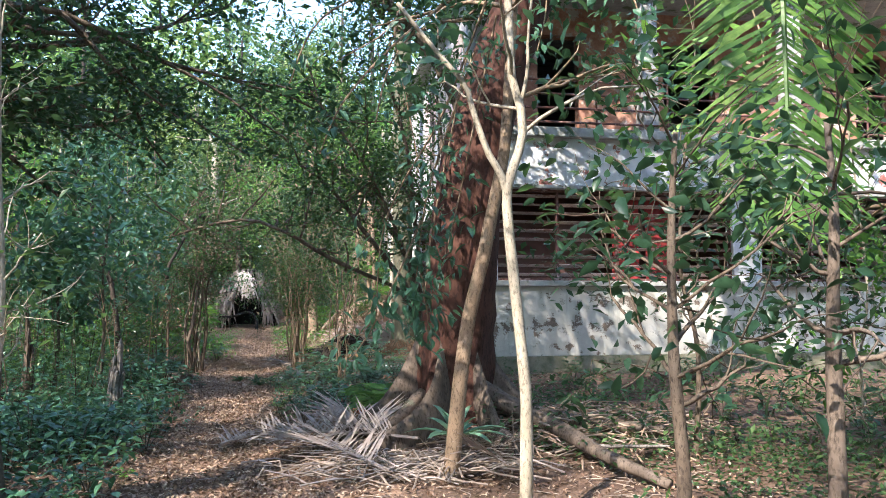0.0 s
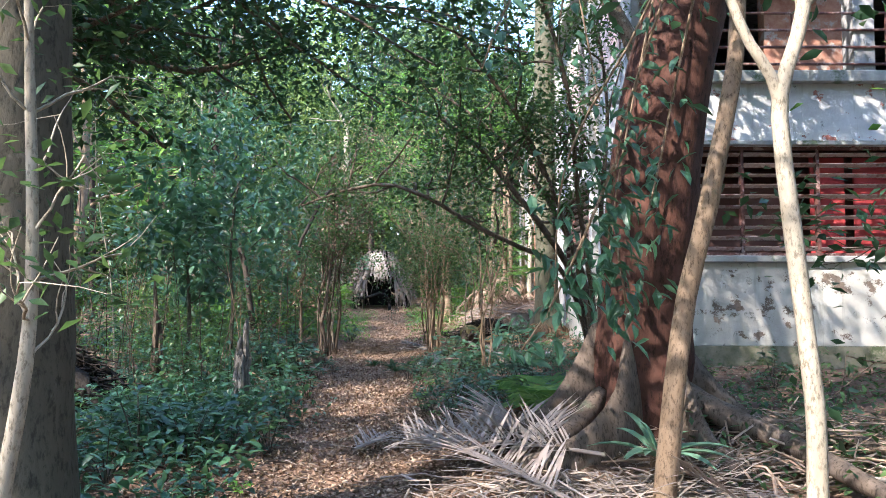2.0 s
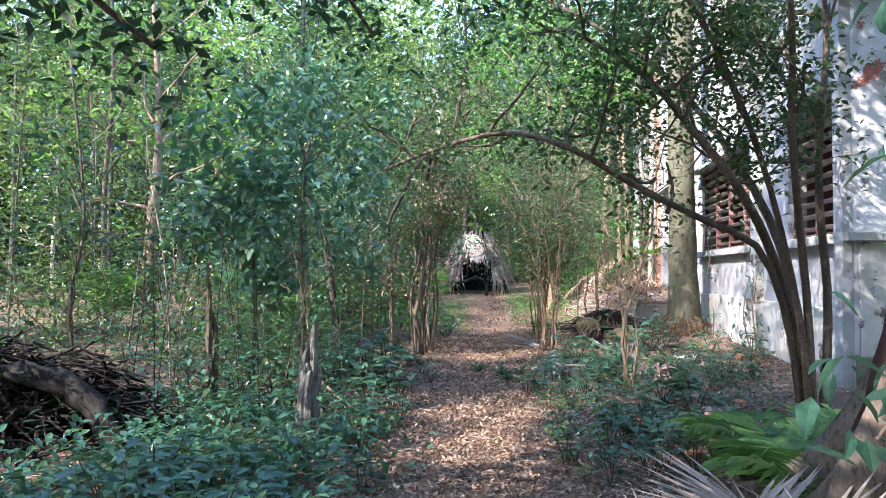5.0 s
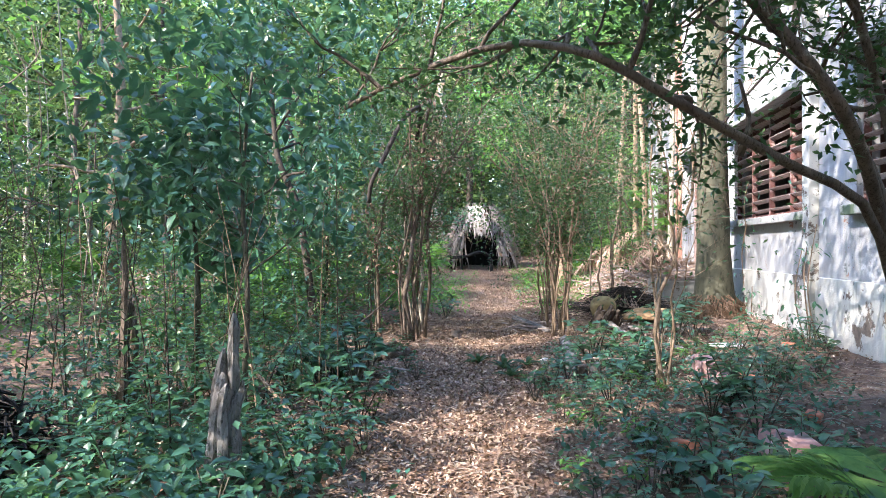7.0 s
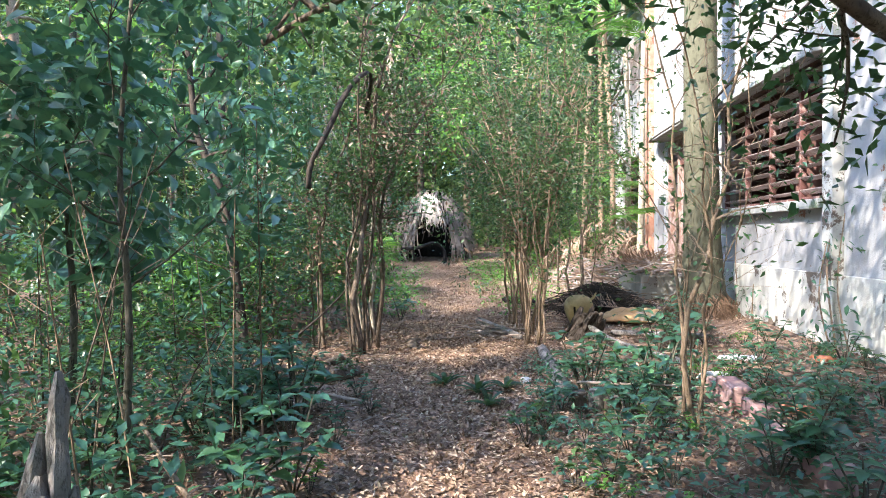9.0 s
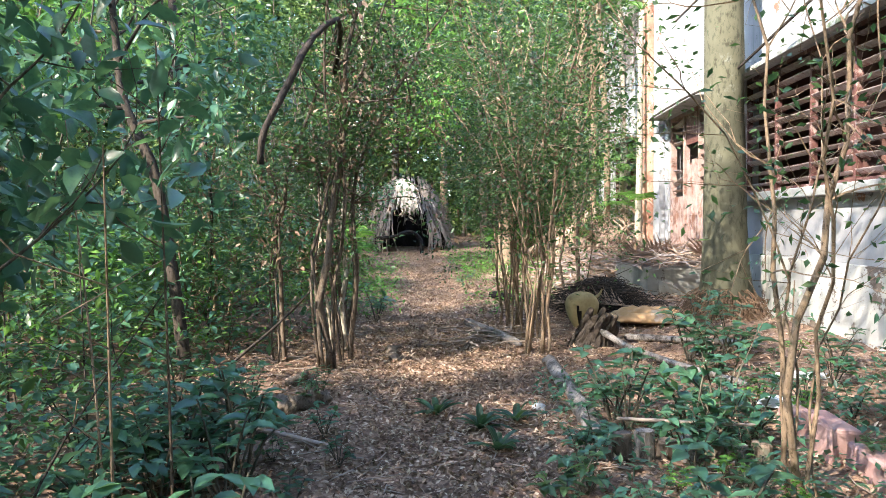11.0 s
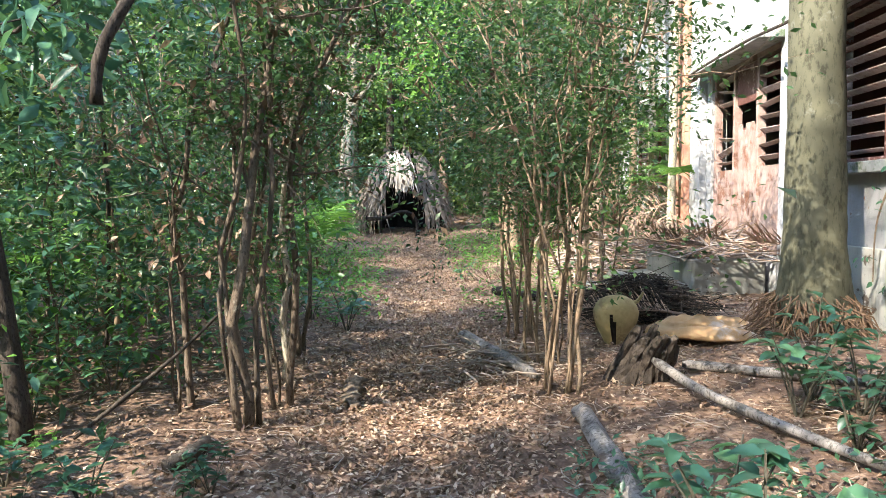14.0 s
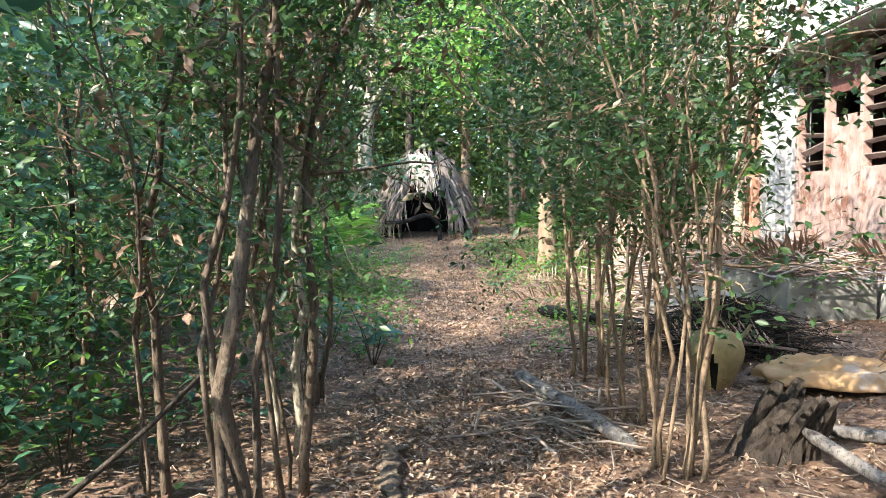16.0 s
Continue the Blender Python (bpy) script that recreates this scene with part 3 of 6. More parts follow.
Soup().box(-0.35, 0.0, dv - 0.15, dv + 2.9, HEAD + 0.0, HEAD + 0.1).make("door_hood", M_CONCRETE, house, bevel=0.012)

# porch block under the door
porch = thing("concrete_porch", from_house(-0.05, 9.9, 0.0), "stained cracked concrete porch block before the door", "porch", turn=HOUSE_TURN)
Soup().box(-1.02, -0.02, -0.75, 1.9, -0.2, 0.80).make("block", M_OLDCONC, porch, bevel=0.035)
Soup().box(-1.75, -1.025, -0.55, 1.6, -0.2, 0.46).make("step", M_OLDCONC, porch, bevel=0.035)
Soup().box(-2.2, -1.755, -0.35, 1.3, -0.2, 0.30).make("step", M_OLDCONC, porch, bevel=0.03)

# ---- the great buttressed tree ----
def lean_at(z):
    return 0.09 * z + 0.055 * min(max(z - 2, 0), 3) ** 2 + 0.35 * max(z - 5, 0)


def buttress_tree():
    x, y = 0.05, 8.4
    top = thing("buttressed_tree", on_ground(x, y), "huge red-brown tree with grey buttress roots, hung with climbers", "tree")
    t = Soup()
    sides, rings = 28, 26
    zs = np.concatenate([np.linspace(-0.2, 2.0, 12), np.linspace(2.3, 9.0, 14)])
    ang = np.linspace(0, 2 * np.pi, sides, endpoint=False)
    v = []
    fins = [(3.55, 0.75), (4.35, 0.95), (5.35, 0.8), (0.2, 0.75), (1.4, 0.6), (2.6, 0.6)]
    for z in zs:
        r = np.full(sides, 0.43 - 0.014 * max(z, 0))
        for a, k in fins:
            d = np.abs((ang - a + np.pi) % (2 * np.pi) - np.pi)
            r = r + k * 0.55 * np.exp(-(d / 0.22) ** 2) * math.exp(-max(z, 0) / 0.42)
        r = r * (1 + 0.05 * np.sin(ang * 3 + z * 1.3) + 0.02 * RNG.normal(size=sides))
        lean = lean_at(z)
        v.append(np.stack([lean + np.cos(ang) * r, -0.02 * z + np.sin(ang) * r, np.full(sides, z)], -1))
    f = [(i * sides + j, i * sides + (j + 1) % sides, (i + 1) * sides + (j + 1) % sides, (i + 1) * sides + j) for i in range(rings - 1) for j in range(sides)]
    t.put(np.concatenate(v), f)
    t.make("trunk", M_BIGBARK, top, smooth=True)
    for q, (a, k) in enumerate(fins):
        v, f = [], []
        n = 12
        for m in range(n):
            s_ = m / (n - 1)
            reach = 0.22 + k * 1.55 * s_
            bend = a + 0.22 * math.sin(3.2 * s_ + q) * k
            c = np.array([math.cos(bend) * reach, math.sin(bend) * reach, 0])
            side = np.array([-math.sin(bend), math.cos(bend), 0])
            h = (0.95 + 0.25 * k) * (1 - s_) ** 2.1 + 0.16 * (1 - s_) + 0.02
            w_ = 0.14 * (1 - 0.45 * s_) * (1 + 0.12 * math.sin(5 * s_ + q))
            for sx, hz in ((-1.0, -0.2), (-0.72, 0.35), (-0.42, 0.75), (0.0, 1.0), (0.42, 0.75), (0.72, 0.35), (1.0, -0.2)):
                z = h * hz if hz > 0 else -0.2
                v.append(c + side * sx * w_ * (1.0 + 0.08 * RNG.normal()) + np.array([0, 0, z]))
            if m:
                b0 = (m - 1) * 7
                f += [(b0 + e, b0 + e + 1, b0 + e + 8, b0 + e + 7) for e in range(6)]
        f.append(tuple((n - 1) * 7 + e for e in range(7)))
        Soup().put(v, f).make("buttress", M_ROOT, top, "grey buttress root", smooth=True)
    for run, r0 in (([(0.30, -0.2, 0.42), (0.70, -0.45, 0.20), (1.10, -0.9, 0.07), (1.30, -1.6, 0.0), (1.42, -2.0, -0.03), (1.75, -2.6, -0.12)], 0.12),
                    ([(0.3, 0.0, 0.35), (0.95, -0.2, 0.1), (1.7, -0.6, 0.02), (2.6, -0.8, -0.03)], 0.13),
                    ([(-0.3, -0.3, 0.3), (-0.55, -0.8, 0.08), (-0.75, -1.3, 0.0), (-0.6, -1.9, -0.05)], 0.10)):
        Soup().tube(smooth_path(run, 16), np.linspace(r0, r0 * 0.35, 16), 10, 0.07).make("surface_root", M_ROOT, top, "grey-brown root snaking over the soil", smooth=True)
    tips = []
    rng = np.random.default_rng(5)
    for i in range(7):
        b = Soup()
        a = i * 0.95
        z = 5.5 + 0.5 * i
        tips += grow(b, (lean_at(z), -0.02 * z, z), (math.cos(a), math.sin(a), 0.6), 3.2, 0.12, 2, rng, 0.3, 4)
        b.make("limb", M_BIGBARK, top, smooth=True)
    tips = np.array(tips)
    c = tips[rng.integers(0, len(tips), 9000)] + rng.normal(size=(9000, 3)) * 0.3
    foliage("crown", c, 0.19, G_DARK, top, rng=rng)
    return top


buttress_tree()

# one big climber leaf, shared by all leaves of the climber
bl_v, bl_f = leaves(np.zeros((1, 3)), 0.21, 0.42, 0.0, 1.0, np.random.default_rng(11), True, np.array([[0, -6.0, 0]]))
bl_v = bl_v * (0.2 / np.abs(bl_v[:, 1]).max())
CLIMB_LEAF = bpy.data.meshes.new("leaf")
CLIMB_LEAF.from_pydata(bl_v.tolist(), [], bl_f.tolist())
CLIMB_LEAF.materials.append(G_BROAD)


def climber(at, label, strands, leaf_n, seed, size=1.0):
    """Hanging stems with large single leaves."""
    rng = np.random.default_rng(seed)
    top = thing("climbing_vine", at, label, "vine")
    spots = []
    for pts in strands:
        p = smooth_path(pts, 14)
        Soup().tube(p, np.linspace(0.012, 0.006, 14), 5).make("stem", M_TAN, top)
        spots.append(p)
    spots = np.concatenate(spots)
    for _ in range(leaf_n):
        p = spots[rng.integers(0, len(spots))] + rng.normal(size=3) * np.array([0.13, 0.12, 0.09])
        o = new("leaf", CLIMB_LEAF)
        o.parent = top
        o.location = p
        o.rotation_euler = (radians(rng.uniform(5, 75)), radians(rng.normal(0, 20)), radians(rng.uniform(-110, 110)))
        k = size * rng.uniform(0.55, 1.1)
        o.scale = (k, k, k)
    return top


climber((-0.1, 6.5, 0.0), "climber with large glossy leaves hanging before the great tree",
        [[(0.5, -0.2, 4.3), (0.1, 0, 3.3), (-0.3, 0, 2.6), (-0.46, -0.1, 2.1), (-0.5, -0.1, 1.4)], [(0.4, 0.0, 3.9), (0.0, 0, 2.7), (-0.1, 0, 2.2), (-0.15, 0, 1.7)],
         [(0.6, -0.1, 4.2), (0.35, 0.1, 3.0), (0.2, 0.05, 2.3), (0.1, 0, 1.9)], [(-0.1, 0, 2.3), (-0.35, -0.1, 1.7), (-0.55, -0.1, 1.3), (-0.72, -0.12, 1.05)],
         [(-0.1, 0, 1.8), (-0.05, 0, 1.5), (-0.02, 0.05, 1.25)]], 400, 4, 0.8)
climber((-0.5, 5.7, 0.0), "spray of bright hanging leaves over the path's edge", [[(0.9, 0.3, 4.4), (0.2, 0.1, 3.8), (-0.3, 0, 3.2), (-0.5, 0, 2.75)], [(0.6, 0.2, 4.2), (0.1, 0.1, 3.6), (-0.05, 0, 3.0)],
        [(0.4, 0.2, 4.4), (-0.5, 0.2, 4.0), (-0.8, 0.2, 3.4)]], 110, 8, 0.8)
climber((0.5, 7.7, 0.0), "leafy climber high on the great tree", [[(-0.6, 0, 5.4), (-1.0, -0.3, 4.6), (-0.9, -0.3, 3.8), (-0.75, -0.2, 3.0)], [(0.4, -0.2, 5.6), (0.6, -0.4, 4.8), (0.5, -0.4, 4.2)],
        [(1.2, -0.4, 5.2), (1.5, -0.6, 4.6), (1.4, -0.6, 4.1)], [(-0.2, -0.15, 4.4), (-0.4, -0.2, 3.4), (-0.6, -0.2, 2.4), (-0.7, -0.2, 1.6)]], 240, 9, 0.85)

# ---- trees beside the walk, from the start on ----
tree("slanting_tree", on_ground(0.06, 6.3), "slim tan trunk leaning against the great tree", "tree",
     [(0, 0, 0), (0.03, 0, 0.3), (0.10, 0, 0.95), (0.165, 0, 1.4), (0.28, 0, 1.86), (0.37, 0, 2.3), (0.47, 0.05, 2.75), (0.53, 0.1, 3.2), (0.62, 0.2, 4.6), (0.75, 0.3, 6.0)], 0.074, 0.045, M_TAN, G_DARK,
     limbs=4, limb_len=1.6, levels=1, leaves_n=500, leaf_len=0.15, low=0.8, seed=12, flare=1.12, fine=True)
forked = tree("forked_tree", on_ground(0.57, 5.05), "pale smooth-barked young tree forking above head height", "tree",
     [(0, 0, 0), (0.01, 0, 0.7), (0.0, 0, 1.0), (-0.065, 0, 1.65), (-0.11, 0, 2.15), (-0.10, 0, 2.36), (-0.02, 0.02, 2.6), (0.01, 0.03, 2.85), (-0.08, 0.05, 3.35), (-0.1, 0.1, 5.2)], 0.045, 0.028, M_PALE, G_BROAD,
     limbs=4, limb_len=1.0, levels=1, leaves_n=200, leaf_len=0.16, low=0.75, seed=14, flare=1.15, puff=0.2, fine=True)
Soup().tube(smooth_path([(-0.105, 0, 2.25), (-0.15, 0.0, 2.42), (-0.25, 0.0, 2.6), (-0.35, 0.02, 2.9), (-0.41, 0.03, 3.1), (-0.62, 0.03, 3.35), (-0.9, 0.0, 3.7)], 14), np.linspace(0.03, 0.014, 14), 8, 0.03).make("limb", M_PALE, forked, smooth=True)
Soup().tube(smooth_path([(0.0, 0.03, 2.95), (0.05, 0.02, 3.2), (0.06, 0.02, 3.5), (0.12, 0.0, 4.0)], 8), np.linspace(0.016, 0.008, 8), 7, 0.03).make("limb", M_PALE, forked, smooth=True)
tree("leaning_sapling", on_ground(1.08, 3.3), "young tree with dark drooping leaves at the path's start", "sapling",
     [(0, 0, 0), (0.01, 0, 0.7), (-0.02, 0, 1.2), (0.0, 0.05, 1.8), (0.05, 0.1, 2.3)], 0.040, 0.012, M_GREYBARK, G_DARK, limbs=13, limb_len=0.62, levels=1, leaves_n=520, leaf_len=0.10,
     low=0.40, seed=21, puff=0.15, out=1.4, fine=True)
tree("leaning_sapling", on_ground(1.85, 3.45), "young tree with grey stem and dark drooping leaves", "sapling",
     [(0, 0, 0), (0.02, 0, 0.8), (0.03, 0, 1.4), (0.06, 0.0, 1.9), (0.1, 0.1, 2.4)], 0.050, 0.014, M_ROOT, G_DARK, limbs=11, limb_len=0.62, levels=1, leaves_n=380, leaf_len=0.10,
     low=0.42, seed=22, puff=0.15, out=1.2, fine=True)
tree("olive_trunk_tree", on_ground(-3.27, 4.75), "stout olive-barked tree beside the path", "tree",
     [(0, 0, 0), (0.0, 0, 1.5), (-0.04, 0, 3.0), (-0.1, 0, 5.0), (-0.1, 0.1, 8.0)], 0.31, 0.2, M_OLIVE, G_DARK, limbs=9, limb_len=2.4, levels=1, leaves_n=10000, leaf_len=0.12, low=0.62, seed=31,
     flare=1.35, sides=18, puff=0.4, limb_r=0.22, twigs=6)
tree("pale_sapling", on_ground(-2.5, 3.8), "thin pale crooked sapling with bare twigs", "sapling",
     [(0, 0, 0), (0.05, 0, 0.6), (0.12, 0.02, 1.15), (0.13, 0.02, 1.6), (0.06, 0.05, 2.3), (0.02, 0.05, 3.2)], 0.034, 0.014, M_PALE, G_SMALL, limbs=14, limb_len=0.45, levels=1, leaves_n=500, leaf_len=0.07, limb_r=0.3,
     low=0.4, seed=33, puff=0.12)
tree("overhanging_tree", on_ground(-5.7, 6.1), "dark-leaved tree whose boughs hang over the path", "tree",
     [(0, 0, 0), (0.1, 0, 1.5), (0.3, 0, 3.0), (0.5, 0.1, 4.8), (0.6, 0.3, 6.5)], 0.12, 0.05, M_GREYBARK, G_DARK, limbs=8, limb_len=1.8, levels=1, leaves_n=23000, leaf_len=0.095, low=0.42, seed=36, puff=0.2, limb_r=0.4, twigs=6,
     extra=[((0.3, 0.05, 3.1), (1.0, 0.3, 0.05), 2.0, 0.05), ((0.3, 0.05, 3.3), (0.9, 0.6, 0.15), 2.4, 0.05), ((0.4, 0.05, 3.8), (1.0, 0.15, 0.1), 2.4, 0.05), ((0.4, 0.1, 4.0), (0.7, 0.8, 0.1), 2.6, 0.05), ((0.35, 0.1, 3.5), (1.0, -0.2, 0.1), 2.2, 0.04), ((0.45, 0.1, 4.4), (1.0, 0.5, 0.15), 3.2, 0.05), ((0.4, 0.1, 3.9), (1.0, 0.9, 0.08), 3.0, 0.05)])

# many-stemmed tree whose limbs arch over the path
def arching_tree():
    x, y = -0.2, 11.4
    top = thing("arching_tree", (x, y, 0.0), "many-stemmed grey-brown tree arching low over the path", "tree")
    rng = np.random.default_rng(17)
    runs = [[(0, 0, -0.1), (-0.08, -0.1, 0.75), (-0.25, -0.35, 1.4), (-0.48, -0.7, 1.79), (-0.84, -1.0, 1.95), (-1.44, -1.52, 2.23), (-1.82, -1.62, 2.47), (-2.1, -1.64, 2.6), (-2.6, -1.2, 2.78), (-3.3, -0.8, 2.75), (-4.0, -0.5, 2.6)],
            [(0.05, 0.05, -0.1), (-0.05, -0.1, 0.9), (-0.3, -0.4, 1.7), (-0.62, -1.1, 2.2), (-0.97, -1.34, 2.65), (-1.4, -1.3, 3.2), (-2.0, -1.0, 3.7)],
            [(0.1, 0.1, -0.1), (0.0, 0.1, 1.0), (-0.25, 0.0, 2.0), (-0.8, 0.0, 3.0), (-1.5, 0.1, 3.8), (-2.4, 0.3, 4.5)],
            [(0.15, 0.0, -0.1), (0.2, -0.1, 1.2), (0.1, -0.3, 2.4), (0.2, -0.2, 3.8), (0.1, 0.0, 5.0)],
            [(0.1, 0.0, -0.1), (0.0, -0.3, 1.2), (-0.2, -0.9, 2.6), (-0.3, -1.5, 3.7), (-0.6, -1.9, 4.8)], [(0.05, -0.05, -0.1), (-0.05, -0.3, 1.0), (-0.4, -0.8, 2.4), (-0.9, -1.4, 3.5), (-1.5, -1.9, 4.3)]]
    b = Soup()
    tips = []
    for i, run in enumerate(runs):
        p = smooth_path(run, 18)
        t = Soup()
        t.tube(p, np.linspace((0.036, 0.056, 0.052, 0.046, 0.042, 0.034)[i], 0.018, 18), 10, 0.05)
        t.make("stem", M_GREYBARK, top, smooth=True)
        for k in (9, 10, 11, 12, 13, 14, 15, 16, 17):
            way = rng.normal(size=3) * 0.7 + np.array([-0.3, 0.2, 0.5])
            tips += grow(b, p[k], way, rng.uniform(0.5, 1.0), 0.018, 1, rng, 0.2, 3)
    b.make("branchwork", M_GREYBARK, top, smooth=True)["kind"] = "stuff"
    tips = np.array(tips)
    c = tips[rng.integers(0, len(tips), 15000)] + rng.normal(size=(15000, 3)) * 0.15
    foliage("crown", c, 0.075, G_SMALL, top, rng=rng)
    Soup().tube(smooth_path([(-1.2, -1.25, 2.02), (-1.15, -1.27, 2.2), (-1.2, -1.25, 2.45)], 6), np.linspace(0.025, 0.008, 6), 6).make("twig", M_GREYBARK, top)


arching_tree()


def stem_clump(name, at, label, stems, seed, reach=0.45, height=4.0, leaf_n=6000, leaf_mat=None, lean=(0, 0), r=0.035, leaf_len=0.06, low=0.42, puff=0.2, bark_mat=None, fan=1.0, dry=350):
    """A shrub of many upright stems that part higher up, with twiggy small-leaved crowns."""
    rng = np.random.default_rng(seed)
    leaf_n = int((0.9 if name == "leafy_shrub" else 0.62) * leaf_n)
    dry = dry // 3 if name == "leafy_shrub" else dry
    top = thing(name, at, label, "shrub")
    b = Soup()
    tips = []
    for i in range(stems):
        a = i * 2.4 + rng.uniform(-0.4, 0.4)
        o = np.array([math.cos(a), math.sin(a), 0]) * reach * math.sqrt((i + 0.5) / stems)
        h = height * rng.uniform(0.75, 1.1)
        outw = unit(o + 1e-6) * fan * rng.uniform(0.25, 0.8)
        run = [o + (0, 0, -0.1), o * 1.1 + np.array([rng.normal() * 0.06, rng.normal() * 0.06, h * 0.25]), o * 1.25 + outw * 0.15 + (0, 0, h * 0.5),
               o * 1.4 + outw * 0.55 + np.array([lean[0] * 0.4, lean[1] * 0.4, h * 0.75]), o * 1.5 + outw * 1.2 + np.array([lean[0], lean[1], h])]
        p = smooth_path(run, 12)
        p[1:-1] += rng.normal(size=(10, 3)) * 0.022
        p[:, 0] += 0.07 * np.sin(p[:, 2] * rng.uniform(1.2, 2.6) + rng.uniform(0, 6)) * np.minimum(1, p[:, 2])
        p[:, 1] += 0.07 * np.sin(p[:, 2] * rng.uniform(1.2, 2.6) + rng.uniform(0, 6)) * np.minimum(1, p[:, 2])
        k = r * rng.uniform(0.5, 1.25) if i else r * 1.7
        t = Soup()
        t.tube(p, np.linspace(k, k * 0.35, 12), 7, 0.06)
        t.make("stem", bark_mat or M_GREYBARK, top, smooth=True)
        for q in range(int(12 * low), 12):
            for _ in range(1 + q % 2):
                tips += grow(b, p[q], rng.normal(size=3) * 0.8 + (0, 0, 0.5) + outw, rng.uniform(0.35, 0.8), k * 0.35, 1, rng, 0.2, 3)
    b.make("twigwork", bark_mat or M_GREYBARK, top)["kind"] = "stuff"
    tips = np.array(tips)
    c = tips[rng.integers(0, len(tips), leaf_n)] + rng.normal(size=(leaf_n, 3)) * puff
    foliage("crown", c, leaf_len, leaf_mat or G_SMALL, top, rng=rng)
    dead = tips[rng.integers(0, max(1, len(tips) // 3), dry)] + rng.normal(size=(dry, 3)) * 0.1
    if dry:
        foliage("dead_leaf_tangle", dead, 0.09, M_LITTER, top, "brown dead leaves caught in the twigs", rng=rng, droop=0.9)["kind"] = "stuff"
    return top


main_clump = stem_clump("stem_clump", on_ground(-5.72, 16.2), "clump of slender grey stems with dry leaf tangles", 4, 41, 0.12, 4.4, 6750, None, (0.3, 0), 0.026, low=0.36, leaf_len=0.068, puff=0.13)
mo = np.array(on_ground(-5.72, 16.2))
Soup().tube(smooth_path([np.array(p) - mo for p in ((-5.6, 16.3, 3.2), (-5.35, 15.8, 3.6), (-5.45, 15.3, 3.3), (-5.6, 15.0, 2.75), (-5.74, 14.88, 2.4), (-5.76, 14.85, 2.12))], 14), np.linspace(0.028, 0.036, 14), 7, 0.12).make("drooping_limb", M_DARKBARK, main_clump, "dark dead limb hanging down", smooth=True)
stem_clump("stem_clump", on_ground(-6.35, 16.5), "thin crooked stems hung with dead leaves", 3, 410, 0.16, 3.6, 3780, None, (-0.3, 0), 0.018, low=0.3, leaf_len=0.066, puff=0.13, dry=700)
stem_clump("stem_clump", on_ground(-5.68, 16.8), "cluster of thin upright stems at the path's edge", 3, 42, 0.14, 4.4, 4725, None, (0.2, 0), 0.02, low=0.42, leaf_len=0.068, puff=0.13)
stem_clump("stem_clump", on_ground(-6.0, 17.4), "thin pale stems behind the clump", 2, 421, 0.12, 4.2, 3375, None, (0.1, 0), 0.022, low=0.45, leaf_len=0.068, puff=0.13, bark_mat=M_PALE)
stem_clump("stem_clump", on_ground(-6.33, 18.45), "slim leafy stems beside the sunlit patch", 4, 43, 0.18, 4.5, 6750, None, (0.2, 0), 0.024, leaf_len=0.068, puff=0.13)
stem_clump("leafy_shrub", on_ground(-3.55, 17.5), "dense leafy shrub of many thin upright stems", 8, 44, 0.18, 4.2, 6500, None, (-0.15, 0), 0.018, low=0.4, fan=1.2, leaf_len=0.068, bark_mat=M_TAN, puff=0.14)
stem_clump("leafy_shrub", on_ground(-3.75, 18.6), "leafy shrub of thin tan stems", 7, 48, 0.2, 4.2, 9450, None, (-0.1, 0), 0.018, low=0.36, leaf_len=0.068, bark_mat=M_TAN, puff=0.14, fan=1.2)
stem_clump("leafy_shrub", on_ground(-4.1, 19.9), "dense small-leaved shrub beside the path", 7, 45, 0.24, 4.6, 10800, G_DARK, (-0.2, 0), 0.02, low=0.38, leaf_len=0.068, bark_mat=M_TAN, puff=0.14, fan=1.2)
stem_clump("leafy_shrub", on_ground(-3.3, 23.2), "shrub of brown stems before the porch", 5, 46, 0.4, 4.2, 6075, None, (-0.3, 0), 0.026, leaf_len=0.068)
stem_clump("twiggy_tree", on_ground(-1.82, 13.1), "thin pale multi-stemmed tree with sparse small leaves", 6, 47, 0.10, 3.4, 1500, None, (-0.1, 0), 0.014, low=0.4, bark_mat=M_TAN, fan=1.1, leaf_len=0.065, dry=0)
# dark crooked tree with broad leaves
tree("crooked_dark_tree", on_ground(-6.98, 15.6), "thin dark crooked tree with a crown of broad drooping leaves", "tree",
     [(0, 0, 0), (-0.08, 0, 0.7), (-0.2, 0, 1.5), (-0.32, 0, 2.1), (-0.5, 0, 2.5), (-0.7, 0.05, 2.9), (-0.8, 0.1, 3.5), (-0.85, 0.1, 4.0)], 0.07, 0.035, M_DARKBARK, G_BROAD, limbs=9, limb_len=1.5, levels=1, leaves_n=1500, leaf_len=0.2,
     low=0.62, seed=51, puff=0.25, flare=1.2, width=0.36, droop=0.7, out=1.3, fine=True)
tree("broad_leaved_tree", on_ground(-6.6, 12.2), "young tree full of broad glossy leaves", "tree",
     [(0, 0, 0), (0.05, 0, 1.0), (0.0, 0, 2.0), (0.1, 0, 3.2)], 0.035, 0.015, M_OLIVE, G_BROAD, limbs=10, limb_len=1.0, levels=1, leaves_n=1300, leaf_len=0.2, low=0.4, seed=52, puff=0.22, droop=0.5, fine=True)
tree("broad_leaved_tree", on_ground(-5.4, 11.3), "slim young tree with bluish broad leaves", "tree",
     [(0, 0, 0), (0.05, 0, 1.0), (0.0, 0, 2.0), (0.1, 0, 3.0)], 0.03, 0.012, M_OLIVE, G_BROAD, limbs=9, limb_len=0.8, levels=1, leaves_n=900, leaf_len=0.15, low=0.4, seed=53, puff=0.2, droop=0.5, fine=True)

